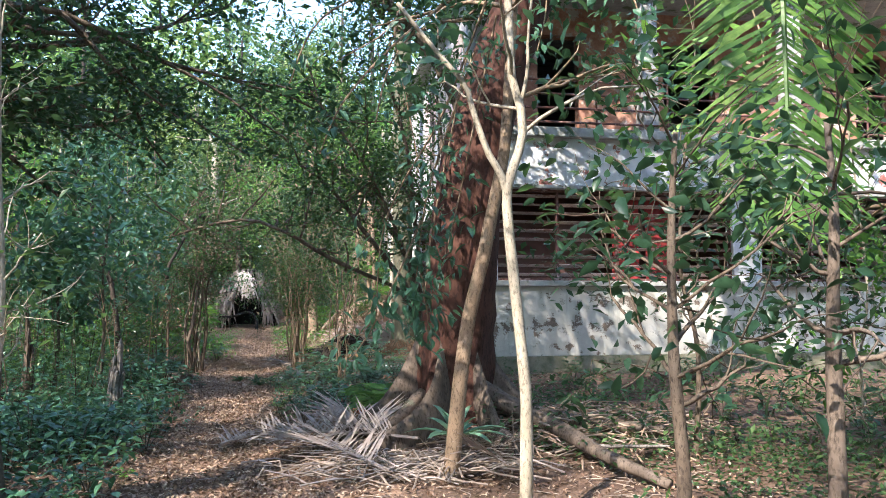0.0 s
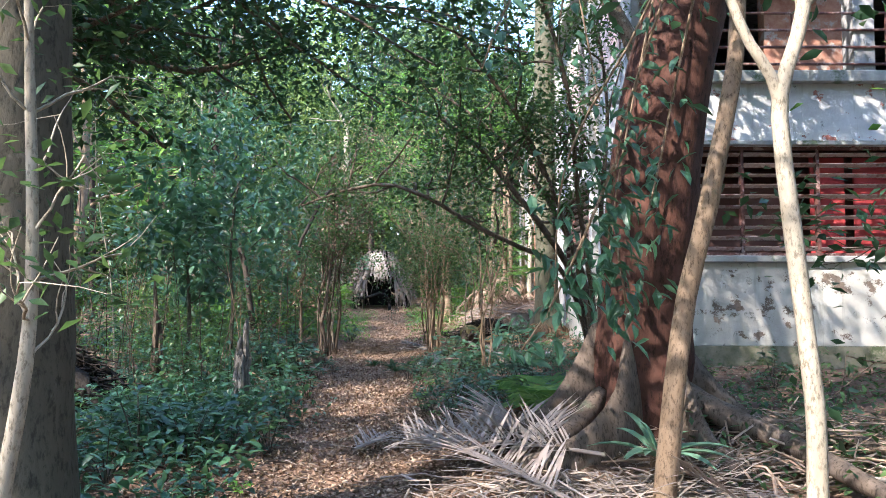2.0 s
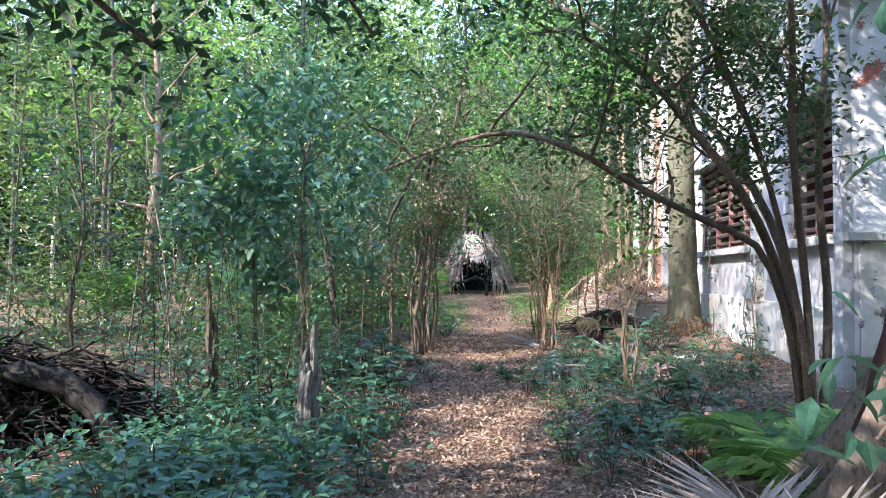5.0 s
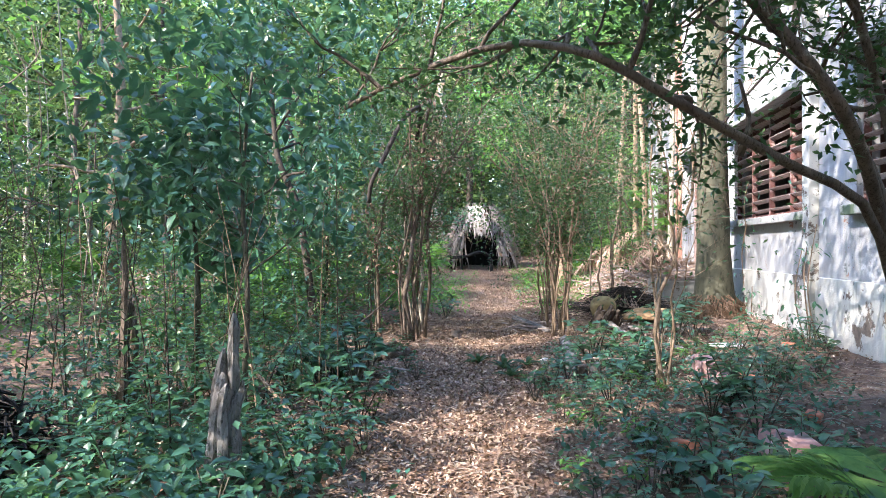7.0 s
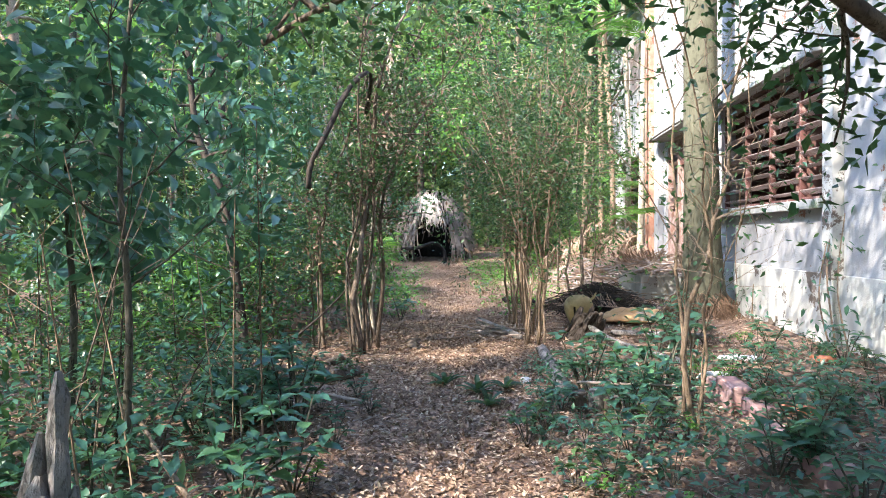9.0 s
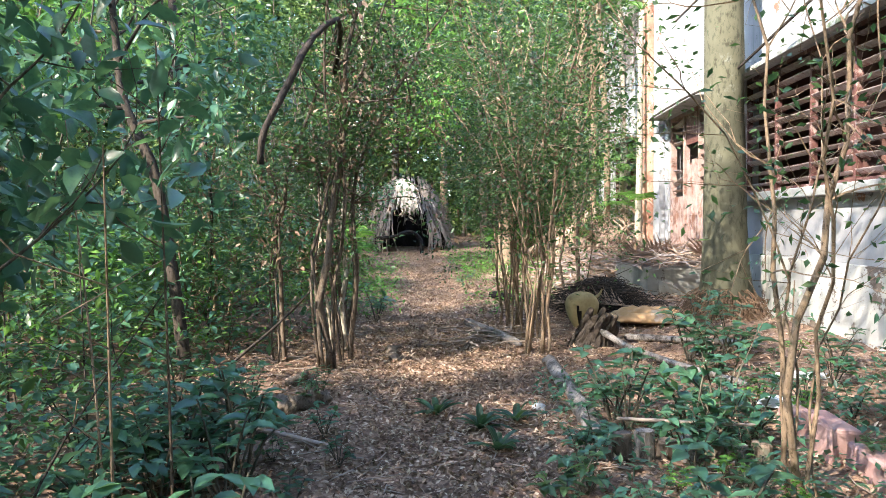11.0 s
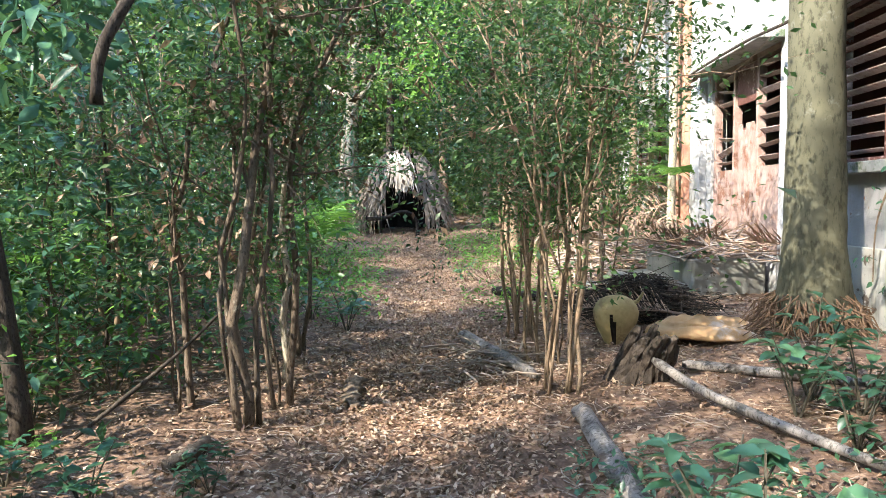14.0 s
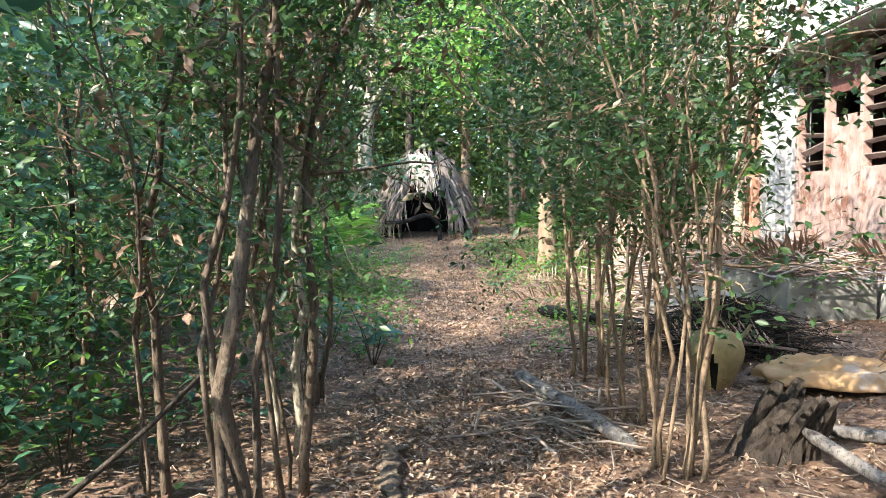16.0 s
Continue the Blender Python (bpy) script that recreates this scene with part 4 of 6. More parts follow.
# smooth trunk with a fibrous foot, close to the house
def palm_trunk_tree():
    x, y = -1.08, 19.55
    top = thing("lichened_palm", on_ground(x, y), "tall smooth lichen-blotched palm trunk with a fibrous foot", "palm")
    t = Soup()
    p = smooth_path([(0, 0, -0.1), (0.0, 0, 0.7), (-0.02, 0, 2.0), (-0.04, 0, 4.0), (-0.05, 0, 9.5)], 22)
    t.tube(p, np.interp(p[:, 2], [0, 0.5, 1.0, 2.5, 9], [0.40, 0.34, 0.295, 0.265, 0.24]), 20, 0.02)
    t.make("trunk", M_LICHEN, top, smooth=True)
    rng = np.random.default_rng(61)
    m = Soup()
    for _ in range(520):
        a = rng.uniform(0, 2 * np.pi)
        z0 = rng.uniform(0.04, 0.5) ** 1.3
        r0 = 0.40 - 0.10 * z0
        d = np.array([math.cos(a), math.sin(a), 0])
        m.tube([d * r0 + (0, 0, z0), d * (r0 + rng.uniform(0.02, 0.12)) + np.array([rng.normal() * 0.06, rng.normal() * 0.06, z0 * 0.8]), d * (r0 + rng.uniform(0.08, 0.36)) + np.array([rng.normal() * 0.10, rng.normal() * 0.10, -0.05])], [0.008, 0.008, 0.004], 4, cap=False)
    m.make("fibre_mat", M_FIBRE, top, "rusty mat of root fibres")["kind"] = "stuff"
    return top


palm_trunk_tree()


def frond(soup, base, way, length, leaflets, leaf_len, rng, sag=0.5, rib=0.014, spread=0.9, hang=0.25, up=None, lift=0.25, blade=0.016, ribs=None):
    """A feather palm leaf: curved rib with strap leaflets on both sides."""
    base, d = np.array(base, dtype=float), unit(np.array(way, dtype=float))
    side = unit(np.cross(d, np.array([0, 0, 1.0]) if up is None else np.array(up, dtype=float)))
    nrm = np.cross(side, d)
    s = np.linspace(0, 1, 12)[:, None]
    p = base + d * s * length - np.array([0, 0, 1.0]) * sag * length * s ** 2
    (soup if ribs is None else ribs).tube(p, np.linspace(rib, rib * 0.25, 12), 5, cap=False)
    for i in range(leaflets):
        t = 0.14 + 0.86 * (i + rng.uniform(-0.3, 0.3)) / leaflets
        t = min(max(t, 0.05), 0.99)
        k = t * 11
        a = int(k)
        q = p[a] + (p[min(a + 1, 11)] - p[a]) * (k - a)
        tang = unit(p[min(a + 1, 11)] - p[a])
        L = leaf_len * (0.45 + 0.9 * math.sin(math.pi * min(1, t * 0.9 + 0.08))) * rng.uniform(0.85, 1.1)
        for sg in (-1, 1):
            w = unit(side * sg * spread + tang * 0.55 + nrm * lift * rng.uniform(0.1, 1.0) + rng.normal(size=3) * 0.08)
            e = unit(np.cross(w, nrm)) * blade * (leaf_len / 0.4) ** 0.5
            m = q + w * L * 0.55 - np.array([0, 0, hang * L * 0.3])
            tip = q + w * L - np.array([0, 0, hang * L])
            soup.put([q - e * 0.5, q + e * 0.5, m + e, m - e, tip], [(0, 1, 2, 3), (3, 2, 4)])


def fallen_frond(at, way, length, label, mat=None, seed=1, leaflets=46, leaf_len=0.5, spread=0.75, lift=0.05):
    rng = np.random.default_rng(seed)
    top = thing("fallen_palm_frond", on_ground(*at, lift), label, "palm frond", "dead palm fronds")
    s, rb = Soup(), Soup()
    frond(s, (0, 0, 0.04), (*way, 0.10), length, leaflets, leaf_len, rng, 0.09, 0.018, spread, 0.12, None, 0.75, 0.010, rb)
    rb.make("midrib", mat or M_DRYFROND, top)
    s.make("leaflet_fan", mat or M_DRYFROND, top)["kind"] = "stuff"
    return top


fallen_frond((-0.45, 6.1), (-0.62, 0.78), 2.0, "pale dry palm frond lying at the great tree's roots", seed=71, leaf_len=0.55)
fallen_frond((-0.25, 7.1), (-0.95, 0.1), 1.6, "grey dry palm frond with curled leaflets", seed=72, leaf_len=0.5, lift=0.1)
fallen_frond((0.1, 7.15), (0.35, -0.95), 1.3, "bleached dry palm frond beside the roots", seed=73, leaf_len=0.42)
fallen_frond((-0.7, 7.2), (-0.3, 0.95), 1.1, "dry palm frond standing among the roots", seed=74, leaf_len=0.6, lift=0.12)
fallen_frond((-2.35, 7.6), (0.3, 0.9), 0.5, "small curled dry frond on the path", seed=75, leaf_len=0.22, leaflets=18)


def strap_plant(at, label, n, length, mat, seed, width=0.06, name="strap_leaf_plant", lift=0.0):
    """A rosette of long pointed leaves."""
    rng = np.random.default_rng(seed)
    top = thing(name, on_ground(*at, lift), label, "plant")
    if lift:
        Soup().tube([(0, 0, -lift - 0.05), (0, 0, 0.04)], [0.05, 0.06], 9, 0.08).make("stalk", M_FIBRE, top)
    for i in range(n):
        a = i * 2.4 + rng.uniform(-0.3, 0.3)
        el = radians(rng.uniform(25, 75))
        d = np.array([math.cos(a) * math.cos(el), math.sin(a) * math.cos(el), math.sin(el)])
        side = unit(np.cross(d, np.array([0, 0, 1.0])))
        L = length * rng.uniform(0.7, 1.1)
        v, f = [], []
        for j, s in enumerate(np.linspace(0, 1, 6)):
            c = d * L * s - np.array([0, 0, 0.45 * L * s * s]) + np.array([0, 0, 0.02])
            wd = width * (0.6 + 1.2 * s) * (1 - s ** 2.5) + 0.002
            v += [c - side * wd * 0.5, c - np.array([0, 0, wd * 0.22]), c + side * wd * 0.5]
            if j:
                k = j * 3
                f += [(k - 3, k - 2, k + 1, k), (k - 2, k - 1, k + 2, k + 1)]
        Soup().put(v, f).make("leaf", mat, top)
    return top


strap_plant((0.12, 7.0), "grey-green rosette plant with long strap leaves", 18, 0.62, G_AGAVE, 81, 0.08, lift=0.14)
for i, (x, y, L) in enumerate([(-4.17, 14.75, 0.34), (-3.75, 14.4, 0.34), (-3.5, 14.6, 0.3), (-3.55, 13.9, 0.3), (-5.2, 12.8, 0.4)]):
    strap_plant((x, y), "dark rosette plant growing out of the leaf litter", 11, L, G_DARK, 82 + i, 0.055)


def palm_bush(name, at, label, n, length, seed, mat=None, rise=(0.5, 1.3), leaf_len=0.45, leaflets=30, lift=0.0, sag=0.45):
    rng = np.random.default_rng(seed)
    top = thing(name, on_ground(*at, lift), label, "palm")
    for i in range(n):
        a = i * 2.4 + rng.uniform(-0.3, 0.3)
        s = Soup()
        frond(s, (0, 0, 0.0), (math.cos(a), math.sin(a), rng.uniform(*rise)), length * rng.uniform(0.75, 1.1), leaflets, leaf_len, rng, sag)
        s.make("frond", mat or G_PALM, top)
    return top


palm_bush("young_palm", (-0.55, 8.6), "small green palm beside the great tree's roots", 7, 0.95, 91, leaf_len=0.28)
palm_bush("young_palm", (-0.62, 9.5), "bright green feathery young palm", 9, 1.2, 92, G_PALM, (0.8, 1.6), leaf_len=0.34)
hang = thing("hanging_palm", on_ground(2.42, 5.1), "palm with a long sunlit frond hanging straight down", "palm")
hs = Soup()
hr = np.random.default_rng(93)
frond(hs, (0.1, 0.0, 4.9), (-0.05, -0.1, -1.0), 2.9, 60, 0.62, hr, 0.0, 0.03, 1.0, 0.18, up=(0.1, 1, 0))
hs.make("frond", G_PALM, hang)
hs = Soup()
frond(hs, (0.1, 0.1, 4.9), (0.6, -0.3, -0.7), 2.4, 40, 0.5, hr, 0.1, 0.03, 1.0, 0.2)
hs.make("frond", G_PALM, hang)
Soup().tube([(1.6, 0.75, -0.1), (1.5, 0.6, 2.5), (1.2, 0.4, 4.4)], [0.11, 0.08, 0.07], 12, 0.03).make("trunk", M_GREYBARK, hang, smooth=True)

Soup().tube(smooth_path([(1.2, 0.4, 4.4), (0.8, 0.25, 5.1), (0.35, 0.1, 5.25), (0.1, 0.0, 4.85)], 9), 0.03, 6).make("leaf_stalk", G_PALM, hang)
# tall clump of palms by the far part of the house
for i, (x, y, h) in enumerate([(-2.6, 26.2, 7), (-2.2, 26.8, 8), (-2.9, 27.4, 7.5), (-1.9, 25.7, 6), (-3.3, 26.6, 6.5)]):
    pt = thing("clump_palm", on_ground(x, y), "slender pale palm stem with yellow-green fronds", "palm", "clump of slender palms")
    Soup().tube(smooth_path([(0, 0, -0.1), (0.05, 0, h * 0.4), (0.1 * (i - 2), 0.1, h)], 10), np.linspace(0.085, 0.06, 10), 10, 0.03).make("trunk", M_PALE if i % 2 else M_TAN, pt, smooth=True)
    rng = np.random.default_rng(100 + i)
    for j in range(9):
        a = j * 2.4 + i
        fz = (h if j < 5 else rng.uniform(1.0, 3.0))
        s = Soup()
        frond(s, (0.1 * (i - 2) * (fz / h), 0.05, fz), (math.cos(a), math.sin(a), 0.9), 1.8 if j < 5 else 1.1, 26, 0.42, rng, 0.55)
        s.make("frond", G_PALM if j % 3 else G_BRIGHT, pt)
    for j in range(4):
        s = Soup()
        a = j * 1.7 + i
        frond(s, (0, 0, rng.uniform(0.8, 1.8)), (math.cos(a), math.sin(a), -0.2), 1.3, 24, 0.4, rng, 0.5, hang=0.7)
        s.make("dead_frond", M_BROWNFROND, pt, "brown dead frond")

cx_, cy_, _ = from_house(-0.3, 2.9)
climber((cx_, cy_, 0.0), "weedy climber growing up the house's side wall", [[(0.1, -0.3, 0.3), (0.0, -0.2, 1.0), (0.15, 0.1, 1.8)], [(0.1, 0.2, 0.3), (0.05, 0.4, 1.2), (0.2, 0.6, 2.0), (0.1, 0.9, 2.3)], [(0.0, 0.0, 0.3), (-0.1, 0.1, 0.9), (0.0, 0.2, 1.5)]], 120, 11, 0.55)
cx_, cy_, _ = from_house(-0.3, 6.0)
climber((cx_, cy_, 0.0), "thin creeper with scattered leaves on the house wall", [[(0.1, 0.0, 1.9), (0.05, 0.3, 1.4), (0.1, 0.5, 0.8)], [(0.1, -0.3, 2.6), (0.05, -0.1, 2.2), (0.1, 0.1, 1.8)], [(0.1, -0.8, 0.4), (0.1, -0.9, 0.9)]], 60, 12, 0.5)

# ---- stumps, logs and rubbish ----
def stump(name, at, label, height, r, mat, seed, shards=7, lean=(0, 0), thick=0.52):
    """A broken weathered stump: splintered staves round a core."""
    rng = np.random.default_rng(seed)
    top = thing(name, on_ground(*at), label, "stump")
    for i in range(shards):
        a = i * 2 * math.pi / shards
        h = height * rng.uniform(0.55, 1.0)
        d = np.array([math.cos(a), math.sin(a), 0]) * r * 0.6
        l = np.array([lean[0], lean[1], 0.0])
        p = [d * 1.5 + (0, 0, -0.08), d * 1.1 + l * 0.25 + (0, 0, h * 0.3), d * 1.0 + l * 0.65 + rng.normal(size=3) * 0.012 + (0, 0, h * 0.7), d * 1.0 + l + rng.normal(size=3) * 0.02 + (0, 0, h)]
        Soup().tube(smooth_path(p, 9), np.append(np.linspace(r * thick, r * thick * 0.65, 8), r * 0.1), 7, 0.16).make("splinter", mat, top)
    return top


stump("grey_stump", (-4.34, 9.5), "weathered grey splintered stump among green plants", 1.12, 0.10, M_DEADWOOD, 111, 6, (0.02, 0.05))
stump("pale_snag", (-6.3, 10.9), "broken dead trunk standing in the undergrowth", 1.6, 0.08, M_GREYBARK, 112, 5)
stump("black_stump", (-2.93, 18.0), "black rotten tree stump with splintered sides", 0.48, 0.27, M_DARKBARK, 113, 20, (0.16, -0.1), 0.24)


def log(name, pts, label, r0, r1, mat, group="", rough=0.08, cat="log", flat=False):
    p = smooth_path([(x, y, float(ground_z(x, y)) + z) for x, y, z in pts], 14)
    o = p[0].copy()
    top = thing(name, tuple(o), label, cat, group)
    radii = np.linspace(r0, r1, 14)
    radii[0], radii[-1] = radii[0] * 0.6, radii[-1] * 0.5
    Soup().tube((p - o) * (1, 1, 0.7 if flat else 1), radii, 9, rough).make("wood", mat, top, smooth=True).scale = (1, 1, 0.45 if flat else 1)
    return top


log("fallen_log", [(-4.74, 19.45, 0.13), (-4.45, 18.95, 0.11), (-4.1, 18.4, 0.09), (-3.78, 17.8, 0.06)], "pale grey fallen log beside the path", 0.068, 0.05, M_DEADWOOD)
log("fallen_log", [(-2.8, 17.75, 0.22), (-2.5, 17.2, 0.12), (-2.05, 16.35, 0.07), (-1.6, 15.5, 0.05)], "long grey log leaning from the black stump", 0.04, 0.032, M_DEADWOOD)
log("pale_log", [(-3.38, 16.9, 0.04), (-3.22, 16.1, 0.05), (-3.02, 15.1, 0.05), (-2.88, 14.3, 0.04)], "whitish crumbling log edging the path", 0.07, 0.08, M_DEADWOOD, rough=0.2)
log("fallen_log", [(-2.5, 18.3, 0.06), (-1.9, 18.0, 0.05), (-1.2, 17.4, 0.04)], "thin bleached log beside the sacks", 0.05, 0.035, M_DEADWOOD)
log("black_log", [(-5.4, 8.6, 0.02), (-5.7, 8.7, 0.22), (-6.1, 8.8, 0.45), (-6.6, 8.8, 0.62), (-7.3, 8.8, 0.6)], "charred black log arched in the undergrowth", 0.07, 0.13, M_BLACKWOOD, rough=0.3)
brush_pending = [((-6.5, 9.2), 0.6), ((-7.1, 9.0), 0.7)]
log("dark_log", [(-4.9, 23.2, 0.1), (-3.9, 22.4, 0.12), (-2.9, 21.5, 0.12)], "dark fallen trunk across the clearing", 0.09, 0.07, M_BLACKWOOD)
log("bark_slab", [(-5.35, 17.6, 0.04), (-5.25, 17.2, 0.05), (-5.1, 16.8, 0.03)], "broken slab of bark on the path's edge", 0.08, 0.05, M_GREYBARK, rough=0.35, flat=True)
log("wood_chunk", [(-5.5, 14.5, 0.04), (-5.3, 14.55, 0.07), (-5.12, 14.8, 0.05)], "rotten brown chunk of wood", 0.085, 0.05, M_GREYBARK, rough=0.38)
log("wood_chunk", [(-5.75, 15.3, 0.03), (-5.7, 15.5, 0.05), (-5.75, 15.8, 0.03)], "knotty grey piece of wood", 0.05, 0.03, M_GREYBARK, rough=0.35)
log("dead_branch", [(-4.6, 13.6, 0.03), (-5.3, 13.9, 0.06), (-6.1, 14.0, 0.08)], "long dead branch on the ground", 0.018, 0.01, M_TWIG, cat="branch")
log("dead_branch", [(-4.3, 10.6, 0.05), (-4.9, 11.0, 0.25), (-5.6, 11.6, 0.45)], "green-brown dead branch leaning in the plants", 0.02, 0.012, M_TAN, cat="branch")
log("dead_branch", [(-6.6, 15.6, 0.05), (-6.2, 16.2, 0.5), (-5.9, 16.6, 0.95)], "dark stick leaning on the stem clump", 0.018, 0.01, M_DARKBARK, cat="branch")
log("dead_branch", [(-5.0, 19.6, 0.03), (-4.5, 18.6, 0.05), (-4.1, 17.9, 0.03)], "grey stick beside the fallen log", 0.016, 0.01, M_TWIG, cat="branch")
log("dead_branch", [(1.2, 7.4, 0.03), (1.7, 6.6, 0.2), (1.9, 6.1, 0.3)], "bleached forked stick before the house", 0.02, 0.01, M_DEADWOOD, cat="branch")

# short round posts set as an edging
edging = thing("post_edging", on_ground(-2.3, 13.8), "row of short sawn posts edging a flower bed", "edging")
for i in range(7):
    x = -0.42 + i * 0.14
    h = 0.17 + 0.03 * math.sin(i * 2.1)
    Soup().tube([(x, -0.09 * i * 0.14, -0.1), (x, -0.012 * i, h * 0.9), (x, -0.012 * i, h)], [0.066, 0.064, 0.058], 12, 0.03).make("post", M_DEADWOOD if i % 2 else M_ROOT, edging)
log("pale_stick", [(-2.75, 13.95, 0.22), (-2.2, 13.85, 0.24), (-1.9, 13.8, 0.23)], "stick lying on the post edging", 0.014, 0.01, M_TWIG, cat="branch")

# low pink garden wall in broken lengths
kerb = thing("pink_kerb", on_ground(-1.22, 12.5), "low broken garden kerb with faded pink paint", "kerb", turn=7.5)
for i in range(9):
    y = 1.9 - i * 0.46
    if i == 6:
        continue
    Soup().box(-0.09, 0.09, y - 0.225, y + 0.225, -0.2, 0.11 + 0.035 * math.sin(i * 1.7)).make("block", M_PINK, kerb, bevel=0.025).rotation_euler = (radians(2 * math.sin(i * 1.3)), radians(4 * math.sin(i)), radians(2 * math.sin(i * 2.3)))
for i, (x, y) in enumerate([(-0.95, 11.2), (-0.7, 12.1), (-1.0, 13.6), (-1.15, 10.2), (-0.4, 15.3), (-1.7, 11.3)]):
    br = Soup().box(-0.12, 0.12, -0.06, 0.06, 0, 0.07).make("loose_brick", M_CLAY, bevel=0.012)
    br.location, br.rotation_euler = on_ground(x, y, 0.0), (0.1 * math.sin(i), 0.12 * math.cos(i), i * 1.3)
    tagged(br, "loose red brick lying in the litter", "brick", "loose bricks")


def crumpled(name, at, label, size, mat, seed, cat, lobes=3, sink=0.0, tear=None, fold=0.1, round_=0.7):
    """A soft sagging lump with folds; tear cuts a dark slit into its front."""
    rng = np.random.default_rng(seed)
    top = thing(name, on_ground(*at, -sink), label, cat)
    n, m = 32, 16
    v, f = [], []
    ph = rng.uniform(0, 6, 4)
    for j in range(m + 1):
        e = j / m * math.pi * 0.5
        for i in range(n):
            a = i / n * 2 * math.pi
            k = 1 + 0.09 * math.sin(lobes * a + ph[0] + 2 * e) + 0.06 * math.sin(5 * a + ph[1]) * math.cos(e) + 0.02 * rng.normal()
            k += fold * noise.noise(Vector((math.cos(a) * 2.2 + seed, math.sin(a) * 2.2, e * 2.0))) + 0.4 * fold * noise.noise(Vector((math.cos(a) * 6, math.sin(a) * 6 + seed, e * 5)))
            if tear is not None:
                d = abs((a - tear + math.pi) % (2 * math.pi) - math.pi)
                k -= 0.2 * math.exp(-(d / 0.10) ** 2) * math.cos(e * 0.9)
            v.append((size[0] * k * math.cos(a) * math.cos(e) ** round_, size[1] * k * math.sin(a) * math.cos(e) ** round_, size[2] * k * math.sin(e)))
    for j in range(m):
        for i in range(n):
            q = (i + 1) % n
            f.append((j * n + i, j * n + q, (j + 1) * n + q, (j + 1) * n + i))
    Soup().put(v, f).make("cover", mat, top, smooth=True)
    return top


def husk(at):
    """A hollow gourd-like husk, narrow at its foot, split open down the front."""
    top = thing("hollow_husk", on_ground(*at), "rounded yellowish-tan hollow husk with a dark slit", "husk")
    prof = [(0.11, -0.02), (0.15, 0.06), (0.195, 0.15), (0.228, 0.25), (0.235, 0.33), (0.215, 0.41), (0.165, 0.47), (0.09, 0.505), (0.012, 0.515)]
    n = 40
    # the inner skin is black, so the hollow's shade is in its colour
    for nm, mat, k in (("shell", M_YELLOW, 1.0), ("shade_lining", M_BLACKWOOD, 0.88)):
        v, f = [], []
        for j, (rr, z) in enumerate(prof):
            for i in range(n):
                a_ = i / n * 2 * math.pi
                q = k * rr * (1 + 0.05 * math.sin(2 * a_ + 1) + 0.03 * noise.noise(Vector((math.cos(a_) * 3, math.sin(a_) * 3, z * 8))))
                v.append((q * math.cos(a_), q * math.sin(a_), z * (1 if k == 1 else 0.96)))
        for j in range(len(prof) - 1):
            for i in range(n):
                if k == 1 and i in (28, 29) and 0 <= j < 4 and not (i == 29 and j > 2):
                    continue
                m_ = (i + 1) % n
                f.append((j * n + i, j * n + m_, (j + 1) * n + m_, (j + 1) * n + i))
        Soup().put(v, f).make(nm, mat, top, smooth=True)
    Soup().tube(smooth_path([(0.17, 0.0, 0.42), (0.24, 0.02, 0.46), (0.29, 0.02, 0.55)], 6), np.linspace(0.03, 0.012, 6), 8).make("stalk", M_YELLOW, top, smooth=True)
    return top


husk((-3.05, 19.65))
sack = crumpled("tan_sack", (-2.12, 19.65), "collapsed orange-tan sack torn open on the ground", (0.56, 0.34, 0.19), M_ORANGE, 122, "sack", 3, 0.02, None, 0.30, 0.8)
sv, sf = [], []
for j in range(9):
    for i in range(25):
        p_, q_ = i / 24, j / 8
        x_ = -0.52 + 1.04 * p_
        bow = math.sin(math.pi * p_) ** 0.6
        sv.append((x_, -0.30 - 0.20 * q_ * bow + 0.02 * math.sin(9 * p_), 0.02 + 0.13 * bow * math.sin(math.pi * (0.15 + 0.8 * q_)) + 0.02 * noise.noise(Vector((x_ * 6, q_ * 3, 1)))))
sf = [(j * 25 + i, j * 25 + i + 1, j * 25 + i + 26, j * 25 + i + 25) for j in range(8) for i in range(24)]
lip = Soup().put(sv, sf).make("torn_lip", M_ORANGE, sack, smooth=True)
thick_ = lip.modifiers.new("thickness", "SOLIDIFY")
thick_.thickness = 0.02
crumpled("paper_scrap", (-1.45, 15.05), "crumpled dirty white plastic scrap on the ground", (0.17, 0.09, 0.07), M_PAPER, 123, "litter", 4)
crumpled("paper_scrap", (-3.35, 15.0), "small crumpled white scrap on the litter", (0.06, 0.05, 0.05), M_PAPER, 124, "litter", 4)
crumpled("plastic_scrap", (-1.1, 15.75), "flattened pale plastic sheet in the plants", (0.24, 0.09, 0.04), M_PAPER, 125, "litter", 4)
bucket = thing("old_bucket", from_house(-1.25, 12.6, 0.55), "upturned grey pail half buried in palm litter", "bucket")
Soup().tube([(0, 0, -0.25), (0, 0, 0.25), (0, 0, 0.28)], [0.20, 0.15, 0.145], 18).make("body", M_CONCRETE, bucket, smooth=True)


